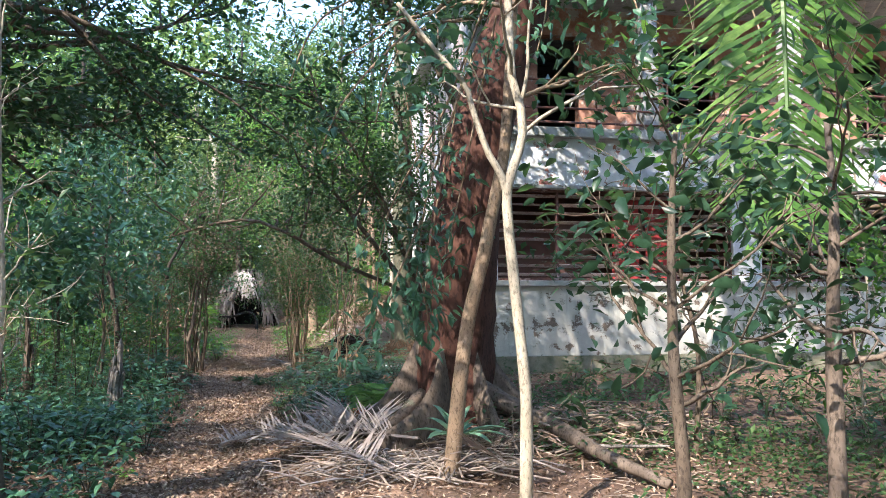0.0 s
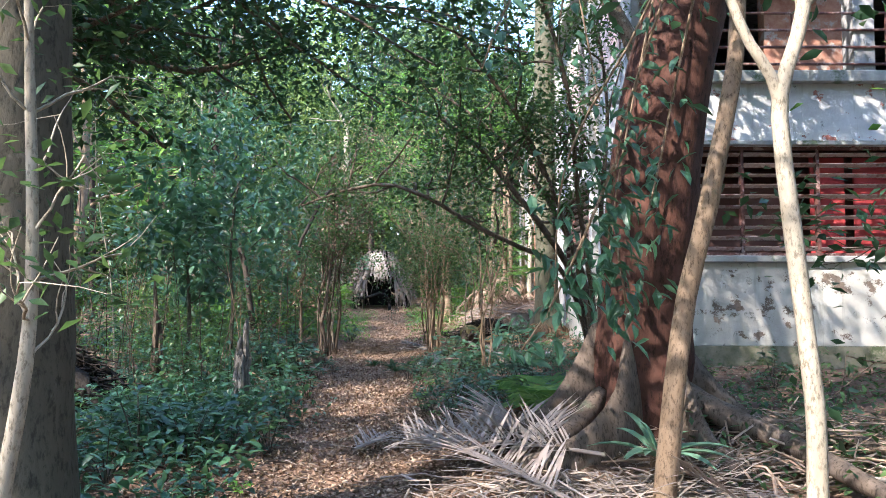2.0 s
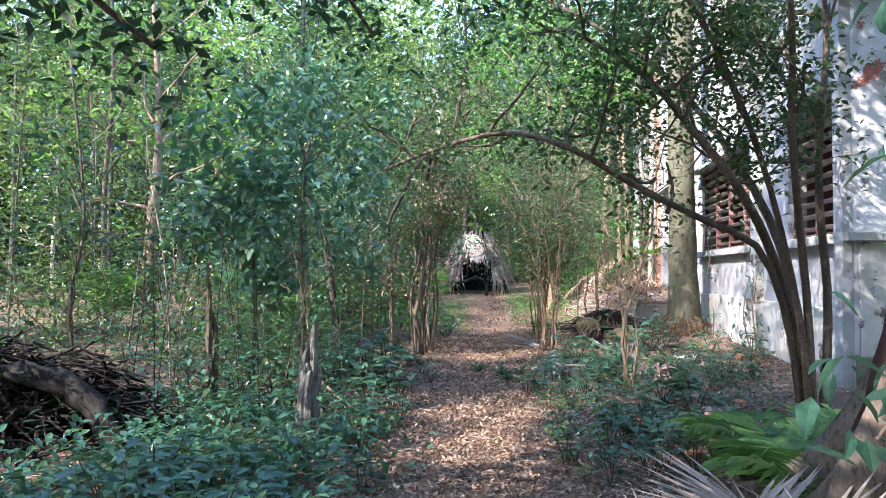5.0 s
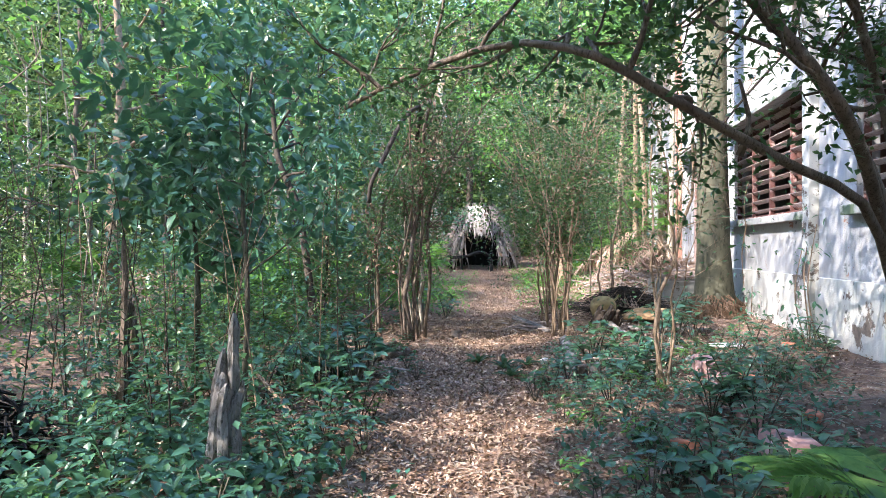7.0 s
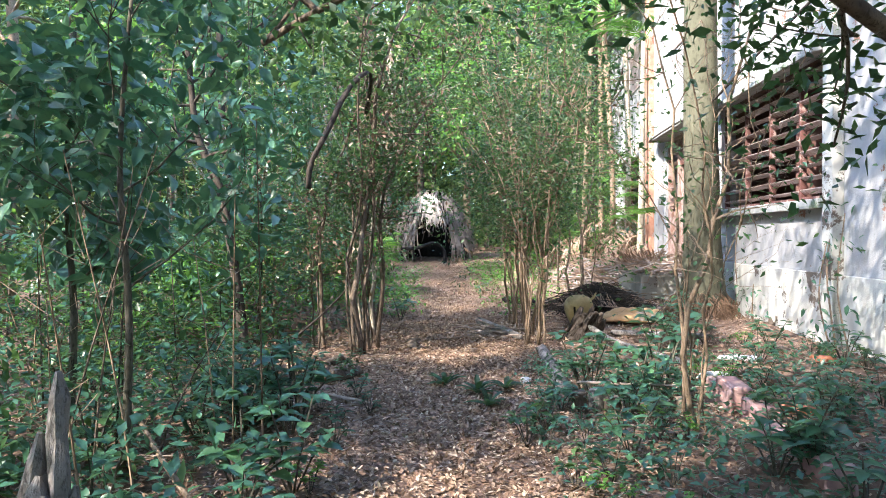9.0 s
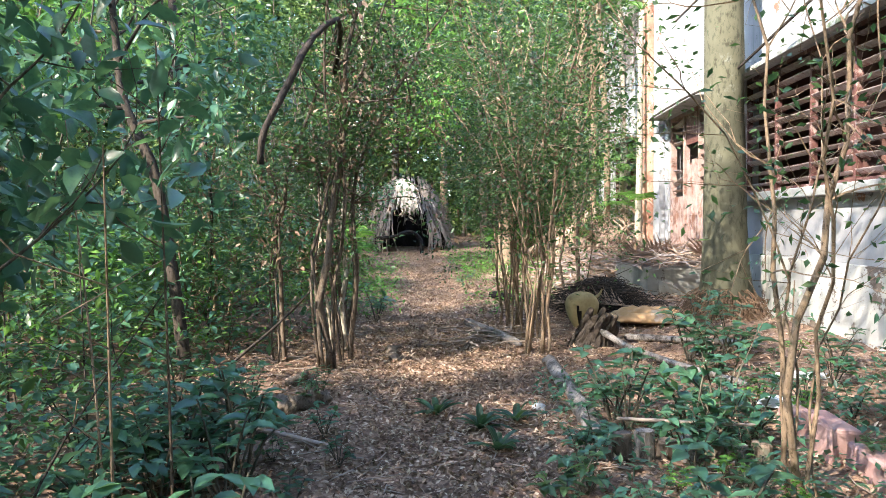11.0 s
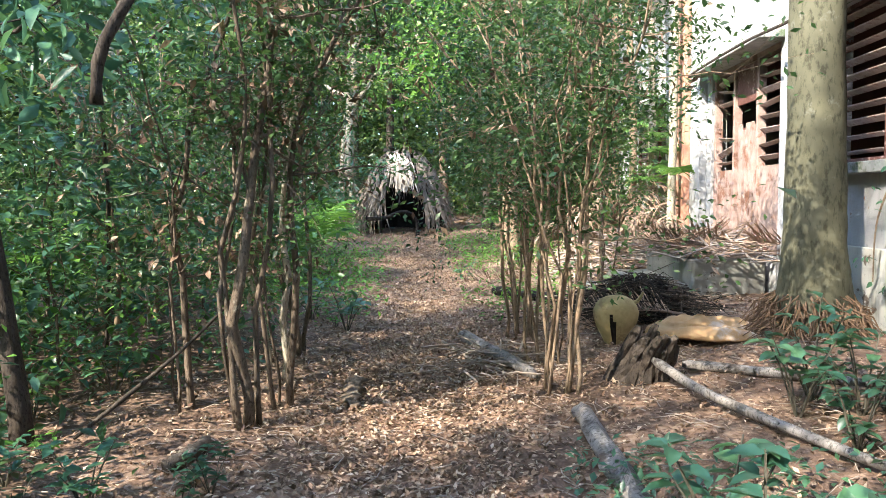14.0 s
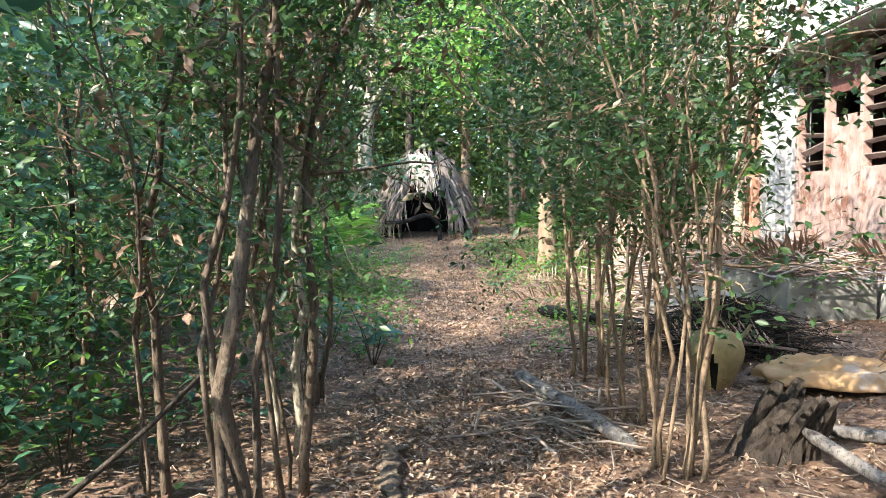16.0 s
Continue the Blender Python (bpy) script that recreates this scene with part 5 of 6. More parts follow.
def brush_heap(name, at, label, n, size, mats, seed, lift=0.0, stick=0.9, thick=0.011, z=None):
    """A heap of sticks and dead fronds."""
    rng = np.random.default_rng(seed)
    top = thing(name, on_ground(*at, lift) if z is None else (at[0], at[1], z), label, "brush pile")
    for q, mat in enumerate(mats):
        s = Soup()
        for _ in range(n // len(mats)):
            a = rng.uniform(0, math.pi)
            c = np.array([rng.normal() * size[0] * 0.45, rng.normal() * size[1] * 0.45, 0.0])
            h = size[2] * math.exp(-(c[0] / size[0]) ** 2 - (c[1] / size[1]) ** 2) * rng.uniform(0.05, 1)
            d = np.array([math.cos(a), math.sin(a) * 0.7, rng.normal() * 0.18]) * stick * rng.uniform(0.3, 1) * 0.5
            mid = c + np.array([0, 0, h + 0.05]) + rng.normal(size=3) * 0.03
            lo = c - d + (0, 0, h)
            hi = c + d + (0, 0, h)
            lo[2], hi[2] = max(lo[2], 0.0), max(hi[2], 0.0)
            t_ = thick * rng.uniform(0.4, 1.3)
            s.tube([lo, mid, hi], [t_, t_, t_ * 0.5], 4, cap=False)
        s.make("brushwood", mat, top)["kind"] = "stuff"
    return top


brush_heap("brush_pile", (-2.75, 20.9), "dark heap of thin dead brushwood", 1700, (0.9, 0.6, 0.55), [M_BLACKWOOD, M_DARKBARK], 131, 0.0, 0.7, 0.005)
px_, py_, _ = from_house(-0.6, 10.1)
brush_heap("frond_heap", (px_, py_), "dead palm fronds heaped on the porch", 700, (0.75, 1.5, 0.32), [M_BROWNFROND, M_DRYFROND], 132, 0, 1.0, 0.011, 0.82)
px_, py_, _ = from_house(-1.6, 12.3)
brush_heap("frond_heap", (px_, py_), "brown heap of dead palm leaves beside the porch", 900, (1.1, 1.0, 0.8), [M_BROWNFROND, M_DRYFROND], 133, 0, 1.1, 0.012)
px_, py_, _ = from_house(-1.5, 9.6)
brush_heap("frond_heap", (px_, py_), "dry twigs and leaf bases below the porch", 600, (1.1, 1.0, 0.25), [M_BROWNFROND, M_TWIG], 134, 0, 0.9, 0.01)
for spot, hh in brush_pending:
    brush_heap("black_brush", spot, "tangle of blackened roots and twigs", 620, (0.8, 0.6, hh * 1.2), [M_BLACKWOOD, M_DARKBARK], 139, 0, 0.8, 0.014)
brush_heap("twig_heap", (-4.3, 18.6), "scatter of grey twigs round the fallen log", 70, (0.8, 0.9, 0.10), [M_TWIG], 135, 0, 1.0, 0.009)
brush_heap("twig_heap", (1.3, 8.2), "tangle of dead twigs before the house", 500, (1.8, 1.3, 0.25), [M_TWIG, M_BROWNFROND], 136, 0, 1.0, 0.009)
brush_heap("twig_heap", (-0.3, 6.5), "dead leaves and twigs round the great tree's roots", 260, (1.2, 0.6, 0.10), [M_DRYFROND, M_TWIG], 137, 0, 0.8, 0.008)

for i, (u, v, a, L) in enumerate([(-2.0, 11.2, 1.2, 1.5), (-2.5, 12.6, 2.6, 1.7), (-1.9, 13.3, 0.4, 1.6), (-2.9, 11.6, 3.6, 1.4), (-2.6, 10.2, 2.0, 1.3), (-3.2, 13.4, 5.0, 1.6), (-1.6, 7.6, 2.9, 1.2), (-2.4, 8.3, 0.2, 1.2)]):
    hx, hy, _ = from_house(u, v)
    fallen_frond((hx, hy), (math.cos(a), math.sin(a)), L, "brown dead palm frond in the litter by the porch", M_BROWNFROND, 160 + i, leaf_len=0.42, lift=0.08)

for i, (u, v, a, L) in enumerate([(-0.3, 9.6, 3.4, 1.3), (-0.2, 10.6, 4.2, 1.5), (-0.6, 9.3, 3.0, 1.2), (-0.15, 9.5, 5.0, 1.0), (-0.4, 11.2, 3.6, 1.5)]):
    hx, hy, _ = from_house(u, v)
    fallen_frond((hx, hy), (math.cos(a), math.sin(a)), L, "grey-brown dead palm frond drooping over the porch's edge", M_BROWNFROND, 190 + i, leaf_len=0.5, lift=0.62)
wx_, wy_, wz_ = from_house(-0.16, 3.35, 6.2)
skirt = thing("hanging_dead_frond", (wx_, wy_, wz_), "bleached dead palm frond hanging down the house's side wall", "palm frond", "dead palm fronds")
sk, skr = Soup(), np.random.default_rng(181)
Soup().tube(smooth_path([(0.0, 0.1, 1.7), (-0.12, 0.05, 1.0), (-0.1, 0, 0.0), (-0.08, -0.05, -1.2)], 10), np.linspace(0.025, 0.01, 10), 6).make("midrib", M_DRYFROND, skirt)
for _ in range(170):
    z1 = skr.uniform(-1.2, 0.9)
    y1, L = skr.normal() * 0.12, skr.uniform(0.7, 1.4)
    y2 = y1 + skr.normal() * 0.22
    p0, p2 = np.array([-0.1, y1 * 0.3, z1]), np.array([-0.1 + skr.normal() * 0.05, y2, z1 - L])
    m_, e = (p0 + p2) / 2 + (-0.03, 0, 0.05), np.array([skr.normal() * 0.006, 0.011, 0])
    sk.put([p0 - e * 0.5, p0 + e * 0.5, m_ + e, m_ - e, p2], [(0, 1, 2, 3), (3, 2, 4)])
sk.make("leaflet_fan", M_DRYFROND, skirt)["kind"] = "stuff"

# added tree leaning from the house's corner; its high crown shades the side wall
tree("leaning_shade_tree", on_ground(0.5, 10.3), "added tall tree behind the great one, its high crown shading the house wall", "tree",
     [(0, 0, 0), (0.05, 0, 2.5), (-0.4, 0.2, 4.8), (-2.0, 0.5, 6.8), (-4.2, 0.8, 8.4)], 0.13, 0.06, M_GREYBARK, G_DARK, limbs=9, limb_len=2.3, levels=1, leaves_n=11000, leaf_len=0.17, low=0.6, seed=171, puff=0.4, twigs=5)

# slack cable along the house wall
co = np.array(from_house(-0.36, 11.8, 3.74))
cable = thing("slack_cable", tuple(co), "slack black cable slung along the house wall", "cable")
Soup().tube(smooth_path([np.array(from_house(u, v, z)) - co for u, v, z in ((-0.02, 12.0, 3.8), (-0.36, 11.8, 3.74), (-0.4, 9.3, 3.74), (-0.5, 7.0, 3.62), (-0.4, 5.0, 3.95), (-0.02, 3.4, 4.5))], 24), 0.02, 6).make("wire", M_DARKBARK, cable)

# ---- thatched shelter at the path's end ----
def shelter():
    x, y = -10.2, 37.2
    top = thing("thatched_shelter", on_ground(x, y), "collapsed shelter thatched with grey palm leaves, dark inside", "hut")
    rng = np.random.default_rng(141)
    v, f = [], []
    for j, (k, z) in enumerate([(1.0, -0.1), (0.96, 1.0), (0.86, 1.8), (0.66, 2.5), (0.3, 2.95)]):
        for i in range(17):
            a = radians(20 + 260 * i / 16) + radians(-40)
            v.append((1.5 * k * math.sin(a - 2.2) * 1.05, 1.3 * k * math.cos(a - 2.2), z))
    for j in range(4):
        for i in range(16):
            f.append((j * 17 + i, j * 17 + i + 1, j * 17 + i + 18, j * 17 + i + 17))
    # near-black inner sheet: the shelter's inner shade is put into its colour
    Soup().put(v, f).make("shade_lining", M_BLACKWOOD, top)
    for q in range(4):
        s = Soup()
        for _ in range(430):
            a = rng.uniform(0, 2 * math.pi)
            z1 = rng.uniform(0.9, 3.0)
            k = math.sqrt(max(0.05, 1 - (z1 / 3.15) ** 2.2))
            if abs((a - 4.95 + math.pi) % (2 * math.pi) - math.pi) < 0.47 and z1 < 2.85:
                continue
            d = np.array([math.cos(a) * 1.6, math.sin(a) * 1.4, 0])
            L = rng.uniform(0.6, 1.3)
            p0 = d * k + (0, 0, z1)
            p2 = d * min(1.15, k + 0.22) + np.array([rng.normal() * 0.16, rng.normal() * 0.16, max(-0.05, z1 - L)])
            w_ = rng.uniform(0.010, 0.034)
            e = np.array([-math.sin(a), math.cos(a), 0]) * w_
            m_ = (p0 + p2) / 2 + d * 0.06
            s.put([p0 - e, p0 + e, m_ + e * 1.1, m_ - e * 1.1, p2 + e * 0.4, p2 - e * 0.4], [(0, 1, 2, 3), (3, 2, 4, 5)])
        s.make("thatch", M_THATCH, top)
    # strips paler than the other thatch: sunlight is put into their colour
    flap = Soup()
    for _ in range(150):
        k = rng.uniform(0, 1)
        p0 = np.array([-0.05 + 0.45 * k, -1.45, 2.7 - 0.1 * k]) + rng.normal(size=3) * 0.06
        p2 = p0 + np.array([0.30 + 0.14 * rng.normal(), -0.25, -rng.uniform(0.6, 1.25)])
        w_ = rng.uniform(0.012, 0.03)
        e, m_ = np.array([w_, 0, 0]), (p0 + p2) / 2 + (0.08, -0.1, 0.12)
        flap.put([p0 - e, p0 + e, m_ + e, m_ - e, p2 + e * 0.4, p2 - e * 0.4], [(0, 1, 2, 3), (3, 2, 4, 5)])
    flap.make("thatch_flap", M_FLAP, top, "thatch hanging over the dark opening, sunlight put into its pale colour")
    Soup().tube(smooth_path([(-0.9, -1.6, 0.5), (-0.2, -1.75, 0.55), (0.5, -1.7, 0.75), (0.85, -1.5, 0.45), (0.9, -1.5, -0.1)], 14), 0.07, 8, 0.1).make("fallen_beam", M_BLACKWOOD, top)
    for a in (4.3, 5.6):
        Soup().tube([(math.cos(a) * 1.4, math.sin(a) * 1.2, -0.1), (math.cos(a) * 1.35, math.sin(a) * 1.15, 2.3)], [0.06, 0.05], 8, 0.05).make("post", M_DARKBARK, top)


shelter()
# pale stilt-rooted tree beside the shelter
st = tree("stilt_rooted_tree", on_ground(-12.45, 37.4), "pale trunk on splayed stilt roots by the shelter", "tree", [(0, 0, 2.2), (0.05, 0, 3.5), (0.3, 0, 5.5), (0.3, 0.1, 9)], 0.26, 0.2, M_PALE, G_FAR, limbs=7, limb_len=2.6,
          levels=1, leaves_n=2500, leaf_len=0.22, low=0.5, seed=145, puff=0.5)
for i in range(7):
    a = i * 0.9
    Soup().tube(smooth_path([(0, 0, 2.5), (math.cos(a) * 0.35, math.sin(a) * 0.35, 1.5), (math.cos(a) * 0.75, math.sin(a) * 0.75, -0.1)], 7), 0.07, 7, 0.08).make("stilt_root", M_PALE, st)

# ---- the wood around ----
def clear_of(x, y, gap=1.5):
    u, v = to_house(x, y)
    if u > -0.8 and v > -0.8 and u < 13.5 and v < 21.5:
        return False
    if -6.8 < x < 0 and 12.2 < y < 27:
        return False
    return float(path_distance(np.array(x), np.array(y))) > gap


wood_rng = np.random.default_rng(201)
TALL = []
for k in range(5):
    h = (11, 9, 12, 10, 8)[k]
    g = (G_FAR, G_SMALL, G_FAR, G_DARK, G_BRIGHT)[k]
    TALL.append(tree("forest_tree", (0, 0, 0), "tall forest tree with a thin trunk and airy green crown", "tree",
                     [(0, 0, 0), (0.1, 0, h * 0.3), (-0.1 + 0.1 * k, 0.1, h * 0.6), (0.1, 0.1, h)], 0.10 + 0.02 * k, 0.04, (M_GREYBARK, M_PALE, M_OLIVE, M_DARKBARK, M_TAN)[k], g,
                     limbs=12, limb_len=2.4, levels=1, leaves_n=2500, leaf_len=0.21, puff=0.32, low=0.36, seed=210 + k, twigs=4, joined=True, limb_r=0.4, group="trees of the wood"))
# added broad dense crowns, closing the wood overhead and shading path and house
for k, (x, y, h) in enumerate([(-9.4, 8.6, 11), (-11.0, 5.2, 12)]):
    tree("added_shade_tree", on_ground(x, y), "added tall tree with a dense dark crown to shade path and house", "tree",
         [(0, 0, 0), (0.1, 0, h * 0.3), (0.3, 0.1, h * 0.6), (0.5, 0.2, h)], 0.16, 0.06, (M_OLIVE, M_PALE, M_GREYBARK)[k % 3], (G_DARK, G_SMALL)[k % 2], limbs=12, limb_len=2.7, levels=1, leaves_n=5500,
         leaf_len=0.15, puff=0.36, low=0.42, seed=320 + k, twigs=5, joined=True, limb_r=0.4, group="canopy trees beside the path")
BUSH = []
for k in range(5):
    BUSH.append(tree("undergrowth_bush", (0, 0, 0), "thin leafy bush of the undergrowth", "bush",
                     [(0, 0, 0), (0.05, 0, 0.7), (0.0, 0.08, 1.4), (0.1, 0, 2.0 + 0.25 * k)], 0.02, 0.008, (M_GREYBARK, M_TAN, M_OLIVE, M_GREYBARK, M_PALE)[k], (G_SMALL, G_BROAD, G_FAR, G_DARK, G_BRIGHT)[k],
                     limbs=11, limb_len=0.9, levels=1, joined=True, twigs=4, leaves_n=850, leaf_len=(0.08, 0.12, 0.08, 0.09, 0.09)[k], puff=0.13, low=0.12, seed=220 + k, sides=6, group="undergrowth bushes", flare=1.1))


def strew(templates, spots, lo, hi):
    """Put each template at its first spot, and copies at the rest."""
    for i, (x, y) in enumerate(spots):
        ob = templates[i % len(templates)]
        k = wood_rng.uniform(lo, hi)
        m = Matrix.Translation(on_ground(x, y)) @ Matrix.Rotation(wood_rng.uniform(0, 6.28), 4, "Z") @ Matrix.Diagonal((k, k, k * wood_rng.uniform(0.9, 1.15), 1))
        if i < len(templates):
            ob.matrix_basis = m
        else:
            copy_thing(ob, m)


def scatter(n, x0, x1, y0, y1, gap, apart):
    out = []
    tries = 0
    while len(out) < n and tries < n * 60:
        tries += 1
        x, y = wood_rng.uniform(x0, x1), wood_rng.uniform(y0, y1)
        if clear_of(x, y, gap) and all((x - a) ** 2 + (y - b) ** 2 > apart ** 2 for a, b in out):
            out.append((x, y))
    return out


# spots behind the walk's start stay out of view, added to cast shade
tall_spots = scatter(18, -26, -9.5, 9, 44, 3.0, 2.6) + scatter(13, -20, 6, -14, -2.5, 1.6, 2.4) + scatter(4, -15, -6.5, -3, 5, 2.6, 2.4) + scatter(20, -26, 8, 38, 54, 2.0, 2.2) + scatter(8, 3, 14, -10, 8, 2.0, 2.5) + scatter(5, -5.5, -1.5, 28, 40, 2.0, 2.0) + scatter(6, -13, -2, 38, 46, 2.0, 2.0)
strew(TALL, tall_spots + [(4.6, 6.4), (-1.6, -5.8), (-0.4, -8.2)], 0.8, 1.25)
bush_spots = (scatter(28, -16, -7.6, 13, 34, 2.5, 0.9) + scatter(10, -12, -7.2, 5.5, 13, 1.7, 1.0) + scatter(24, -22, -2, 33, 46, 1.3, 0.9) + scatter(8, 2.2, 8, 2, 8, 2.0, 1.0)
              + scatter(10, -4.6, -1.6, 27.5, 36, 1.6, 0.9) + scatter(9, -11, -7.3, 15.8, 26, 1.9, 0.8))
strew(BUSH, bush_spots, 0.75, 1.35)

# thin bare poles of the wood, each a thing of its own
for i, (x, y) in enumerate(scatter(32, -14, -6.0, 11, 32, 2.3, 0.9)):
    h = wood_rng.uniform(3.0, 6.5)
    p = thing("thin_sapling", on_ground(x, y), "thin straight sapling stem in the undergrowth", "sapling", "thin saplings of the wood")
    dx, dy = wood_rng.normal(0, 0.45, 2)
    r = wood_rng.uniform(0.010, 0.028)
    Soup().tube(smooth_path([(0, 0, -0.1), (dx * 0.1 + wood_rng.normal(0, 0.1), dy * 0.2, h * 0.35), (dx * 0.7 + wood_rng.normal(0, 0.12), dy * 0.6, h * 0.7), (dx, dy, h)], 11), np.linspace(r, r * 0.4, 11), 7, 0.05).make("stem", (M_GREYBARK, M_DARKBARK, M_TAN, M_OLIVE, M_PALE, M_GREYBARK)[i % 6], p)

for i, (x, y) in enumerate(scatter(34, -7.6, -4.1, 9.4, 14.4, 1.25, 0.35)):
    h = wood_rng.uniform(0.9, 2.4)
    p = thing("bare_twig_stem", on_ground(x, y), "thin bare stem standing in the tangle", "sapling", "thin bare stems of the tangle")
    dx, dy = wood_rng.normal(0, 0.3, 2)
    st_ = Soup().tube(smooth_path([(0, 0, -0.05), (dx * 0.3, dy * 0.3, h * 0.4), (dx, dy, h)], 8), np.linspace(0.009, 0.003, 8), 5, 0.05)
    for _ in range(3):
        f_ = wood_rng.uniform(0.3, 0.8)
        q_ = np.array([dx * f_, dy * f_, h * f_])
        st_.tube([q_, q_ + np.array([*wood_rng.normal(0, 0.12, 2), 0.12]), q_ + np.array([*wood_rng.normal(0, 0.22, 2), 0.3])], [0.004, 0.003, 0.002], 4)
    st_.make("stem", (M_GREYBARK, M_TAN, M_DARKBARK)[i % 3], p)

# feathery palms in the light beyond the undergrowth
for i, (x, y) in enumerate([(-10.5, 19.5), (-12.5, 24.0), (-9.2, 24.5), (-14.0, 18.0), (-11.0, 29.0), (-3.0, 30.5), (-5.2, 33.0)]):
    palm_bush("wood_palm", (x, y), "light green feather palm in the wood", 9, 2.6, 300 + i, (G_BRIGHT, G_PALM)[i % 2], (0.8, 2.2), 0.6, 34, 0.2, 0.4)

# far woods closing the view
fr = np.random.default_rng(230)
n = 120000
ang = fr.uniform(0, 2 * np.pi, n)
rad = fr.uniform(44, 62, n)
zz = fr.uniform(0, 1, n) ** 0.9 * (24 + 3.0 * np.sin(ang * 7) + 2.5 * np.sin(ang * 17 + 1))
far = foliage("far_woods", np.stack([-4 + rad * np.cos(ang), 14 + rad * np.sin(ang), zz + 0.6], -1), 0.9, G_FAR, rng=fr, width=0.6)
n = 52000
ang = np.radians(fr.uniform(66, 160, n))
rad = fr.uniform(29, 40, n)
zz = fr.uniform(0, 1, n) ** 1.1 * (17 + 2.5 * np.sin(ang * 23))
m3 = 80000
a3, r3 = np.radians(fr.uniform(62, 165, m3)), fr.uniform(40, 46, m3)
z3 = fr.uniform(0, 1, m3) * (19 + 3 * np.sin(a3 * 19))
tagged(foliage("wood_edge", np.stack([-4 + r3 * np.cos(a3), 14 + r3 * np.sin(a3), z3 + 0.5], -1), 0.7, G_SMALL, rng=fr, width=0.55), "dense dim foliage deeper in the wood", "woods", kind="stuff")
near_woods = foliage("thicket", np.stack([-4 + rad * np.cos(ang), 14 + rad * np.sin(ang), zz + 1.0], -1), 0.34, G_FAR, rng=fr, width=0.5)
tagged(near_woods, "thicket of leaves closing the path's end", "woods", kind="stuff")
tagged(far, "distant green wall of forest foliage", "woods", kind="stuff")

# low broad-leaved plants
PLANT = []
for k in range(6):
    rng = np.random.default_rng(240 + k)
    p = thing("ground_plant", (0, 0, 0), "low green broad-leaved plant on the forest floor", "plant", "low plants of the forest floor")
    s = Soup()
    spots, heads = [], []
    for i in range(6):
        a = i * 1.05 + rng.uniform(-0.3, 0.3)
        hgt = rng.uniform(0.15, 0.42)
        tip = np.array([math.cos(a) * 0.16, math.sin(a) * 0.16, hgt])
        s.tube([(0, 0, -0.03), tip * 0.55 + (0, 0, 0.03), tip], [0.006, 0.005, 0.003], 4, cap=False)
        for q in range(7):
            b = q * 2.4
            spots.append(tip * rng.uniform(0.65, 1.0) + (0, 0, 0.01))
            heads.append((math.cos(b), math.sin(b), 0.35))
    s.make("stalkwork", M_OLIVE, p)["kind"] = "stuff"
    foliage("leaves", np.array(spots), 0.105, (G_BROAD, G_SMALL, G_BROAD, G_DARK, G_BRIGHT, G_BROAD)[k], p, rng=rng, fine=True, width=0.55, droop=0.12, flat=0.85, heading=np.array(heads))
    PLANT.append(p)


def plant_spots(n, x0, x1, y0, y1, gap):
    out = []
    for _ in range(n * 20):
        x, y = wood_rng.uniform(x0, x1), wood_rng.uniform(y0, y1)
        u, v = to_house(x, y)
        if float(path_distance(np.array(x), np.array(y))) > gap and not (u > -0.1 and v > -0.1):
            out.append((x, y))
        if len(out) == n:
            break
    return out


spots = (plant_spots(72, -5.2, -2.2, 4.5, 10.5, 0.75) + plant_spots(60, -3.2, -0.8, 8.8, 14.2, 0.5) + plant_spots(28, -6.2, -3.6, 10.5, 14.0, 0.75) + plant_spots(22, -2.6, 0.0, 13.5, 17.0, 0.9)
         + plant_spots(22, 0.5, 6.0, 8.0, 12.7, 1.0) + plant_spots(18, -9.0, -4.4, 20.0, 32.0, 0.75) + plant_spots(10, -2.4, -0.9, 8.6, 10.6, 0.6) + plant_spots(22, -10.0, -6.3, 13.0, 22.0, 1.3) + plant_spots(14, -6.6, -5.2, 12.0, 15.5, 0.8))
strew(PLANT, spots, 0.5, 1.2)
strew_big = [(-5.15, 13.15), (-5.35, 12.9), (-4.95, 12.9), (-2.65, 14.45), (-2.75, 14.75), (-2.22, 14.3), (-2.0, 14.5), (-4.85, 12.5), (-4.3, 11.4), (-4.45, 11.1), (-1.7, 17.3), (-1.5, 16.9), (-1.9, 16.9), (-6.3, 20.0)]
for i, (x, y) in enumerate(strew_big):
    copy_thing(PLANT[(2, 5, 0, 2)[i % 4]], Matrix.Translation(on_ground(x, y)) @ Matrix.Rotation(i * 1.9, 4, "Z") @ Matrix.Diagonal((1.35, 1.35, 1.5, 1)))

# dense low cover on the left and through the wood
cv = np.random.default_rng(250)


def carpet(name, n, x0, x1, y0, y1, gap, zmax, length, mat, label, fine=False):
    x, y = cv.uniform(x0, x1, n * 2), cv.uniform(y0, y1, n * 2)
    u, v = to_house(x, y)
    patch = np.sin(1.1 * x + 0.7 * y) + np.sin(0.9 * y - 1.3 * x + 1) + cv.normal(size=n * 2) * 0.7
    ok = (path_distance(x, y) > gap * cv.uniform(0.8, 1.6, n * 2)) & ~((u > -0.15) & (v > -0.15)) & (patch > -0.5)
    x, y = x[ok][:n], y[ok][:n]
    c = np.stack([x, y, ground_z(x, y) + cv.uniform(0.03, 1, len(x)) ** 1.3 * zmax], -1)
    return tagged(foliage(name, c, length, mat, rng=cv, width=0.5, droop=0.1, flat=0.8, fine=fine), label, "plants", kind="stuff")


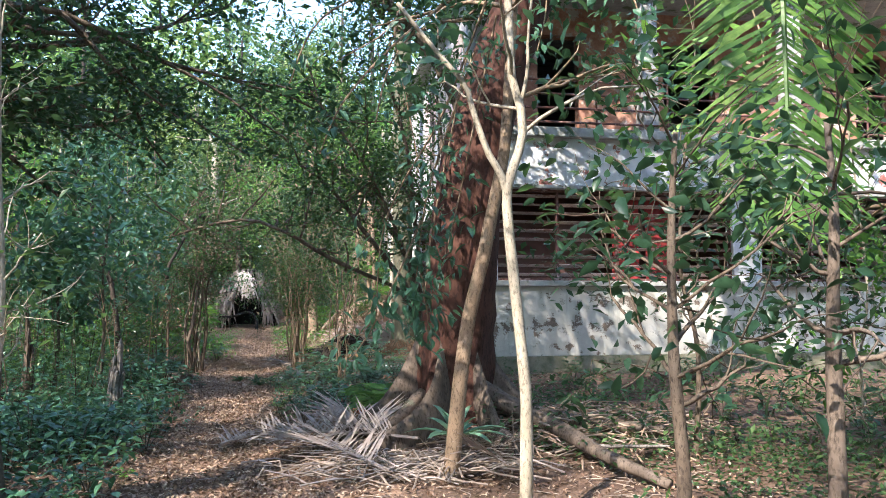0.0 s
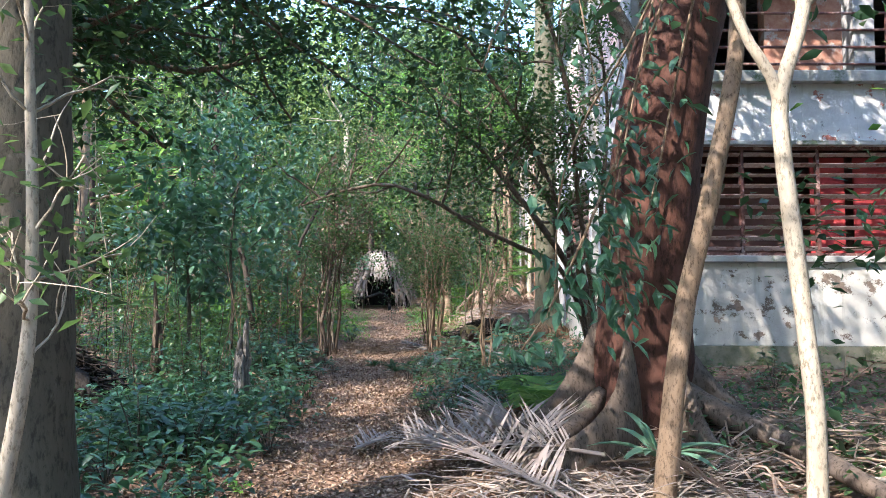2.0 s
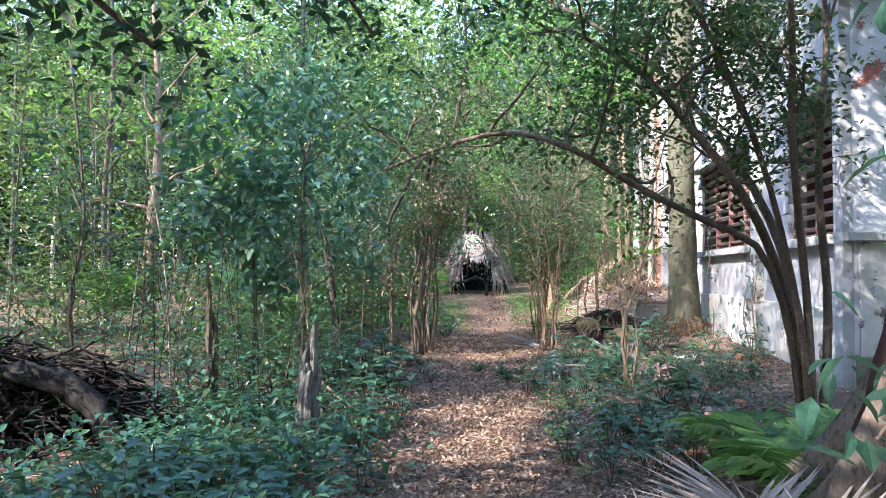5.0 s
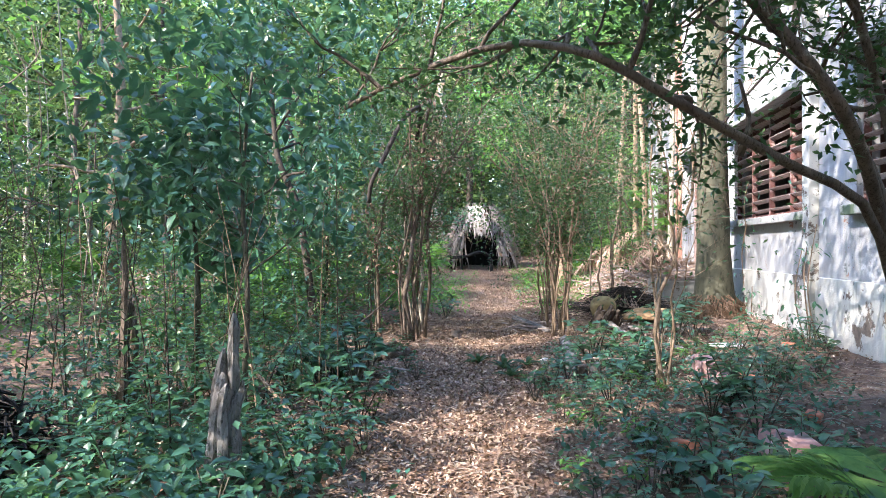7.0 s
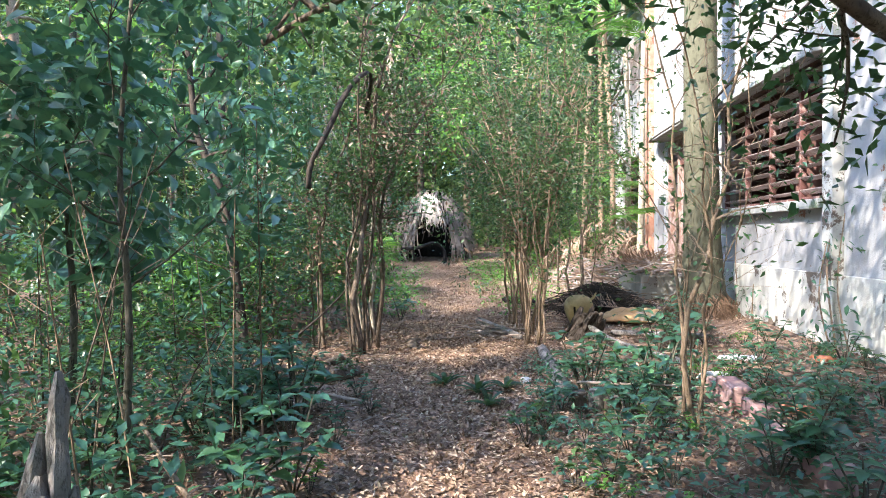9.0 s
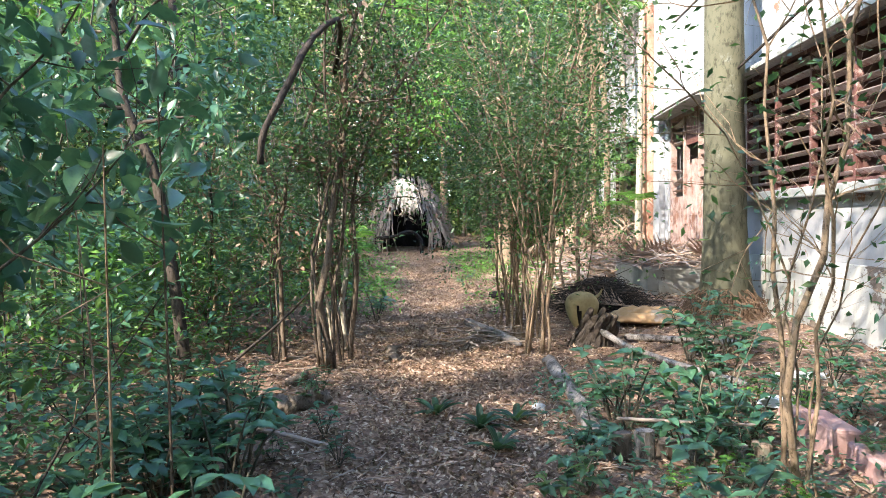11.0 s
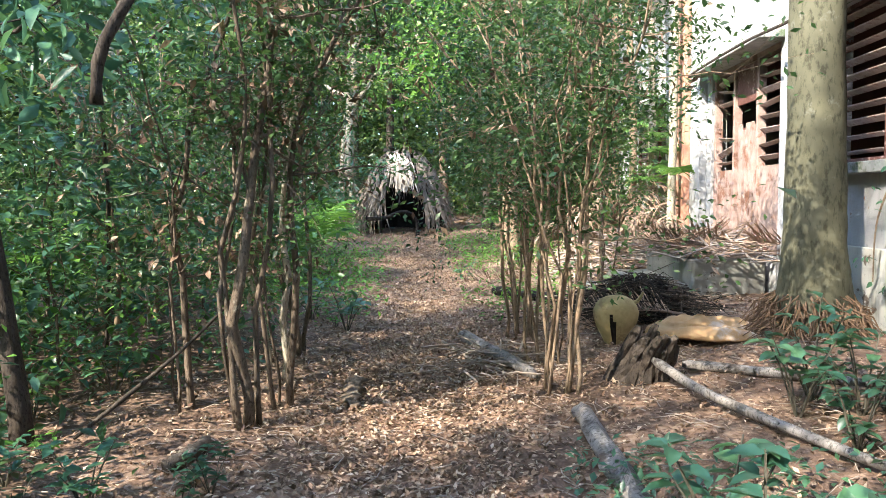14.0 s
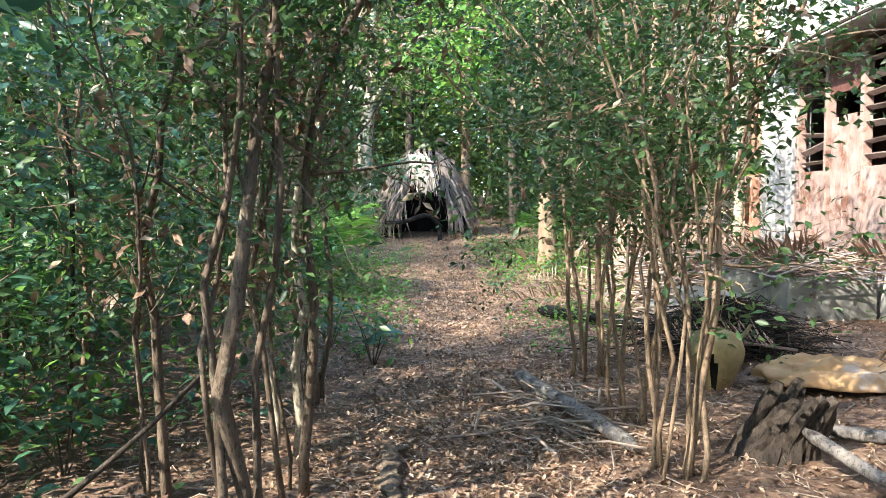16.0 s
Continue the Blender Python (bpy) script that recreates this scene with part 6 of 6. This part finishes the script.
carpet("ground_cover", 8000, -6.4, -1.6, 4.0, 10.5, 0.85, 0.36, 0.105, G_BROAD, "dense carpet of glossy bluish-green leaves", True)
carpet("undergrowth", 17000, -16, -4.6, 9.5, 36.0, 1.5, 1.0, 0.10, G_SMALL, "tangle of small green undergrowth leaves")
carpet("undergrowth", 8000, -13, -6.6, 13.0, 30.0, 1.6, 1.5, 0.10, G_BRIGHT, "bright green undergrowth in patches of light")
carpet("undergrowth", 3600, -3.4, -0.3, 8.6, 16.0, 0.5, 0.20, 0.075, G_BROAD, "low green weeds between path and house")
carpet("undergrowth", 2600, -7.5, -3.7, 9.4, 13.0, 1.2, 0.75, 0.09, G_BROAD, "tangle of broad bluish leaves beside the stump")
carpet("undergrowth", 3800, -11.0, -6.3, 14.0, 22.0, 1.7, 1.7, 0.14, G_BROAD, "large-leaved seedlings under the trees", True)
carpet("undergrowth", 2600, 0.9, 4.5, 4.6, 8.5, 1.4, 0.22, 0.075, G_SMALL, "scattered weeds among the roots")
carpet("undergrowth", 5000, 0.4, 8.0, 6.5, 12.8, 1.2, 0.35, 0.09, G_SMALL, "weeds below the house's front wall")
carpet("undergrowth", 7000, -9.5, -3.6, 20.5, 35.0, 0.6, 0.4, 0.09, G_BRIGHT, "light green seedlings along the path")

# fallen leaves and twigs
lt = np.random.default_rng(260)
n = 105000
along = lt.uniform(0, 1, n)
k = along * (len(PATH) - 2) + 1
i0 = np.minimum(k.astype(int), len(PATH) - 2)
fx = (k - i0)[:, None]
pp = PATH[i0] * (1 - fx) + PATH[i0 + 1] * fx
pp = pp + lt.normal(size=(n, 2)) * np.where(lt.random(n) < 0.6, 0.6, 2.2)[:, None]
u, v = to_house(pp[:, 0], pp[:, 1])
pp = pp[~((u > -0.05) & (v > -0.05))]
c = np.stack([pp[:, 0], pp[:, 1], ground_z(pp[:, 0], pp[:, 1]) + lt.uniform(0.008, 0.035, len(pp))], -1)
lv, lf = leaves(c, 0.047, 0.5, 0.0, 0.82, lt)
tagged(link_mesh("leaf_litter", lv, lf, M_LITTER), "dry tan and brown fallen leaves strewn over the path", "fallen leaves", kind="stuff")
n = 40000
x, y = lt.uniform(-7.5, 3.0, n), lt.uniform(3.0, 26, n)
u, v = to_house(x, y)
ok = ~((u > -0.05) & (v > -0.05))
x, y = x[ok], y[ok]
c = np.stack([x, y, ground_z(x, y) + lt.uniform(0.006, 0.04, len(x))], -1)
lv, lf = leaves(c, 0.048, 0.5, 0.0, 0.8, lt)
tagged(link_mesh("leaf_litter", lv, lf, M_LITTER), "brown leaf litter under the trees", "fallen leaves", kind="stuff")
tw = Soup()
for _ in range(3200):
    x, y = lt.uniform(-7.5, 2.5), lt.uniform(2.5, 25)
    u, v = to_house(x, y)
    if u > -0.2 and v > -0.2:
        continue
    a, L = lt.uniform(0, 6.28), lt.uniform(0.08, 0.45)
    z = float(ground_z(x, y)) + 0.015
    tw.tube([(x, y, z), (x + math.cos(a) * L * 0.5, y + math.sin(a) * L * 0.5, z + lt.uniform(0, 0.03)), (x + math.cos(a + 0.3) * L, y + math.sin(a + 0.3) * L, z)], [0.005, 0.004, 0.002], 4, cap=False)
tagged(tw.make("twig_litter", M_TWIG), "fine dry twigs strewn on the ground", "twigs", kind="stuff")
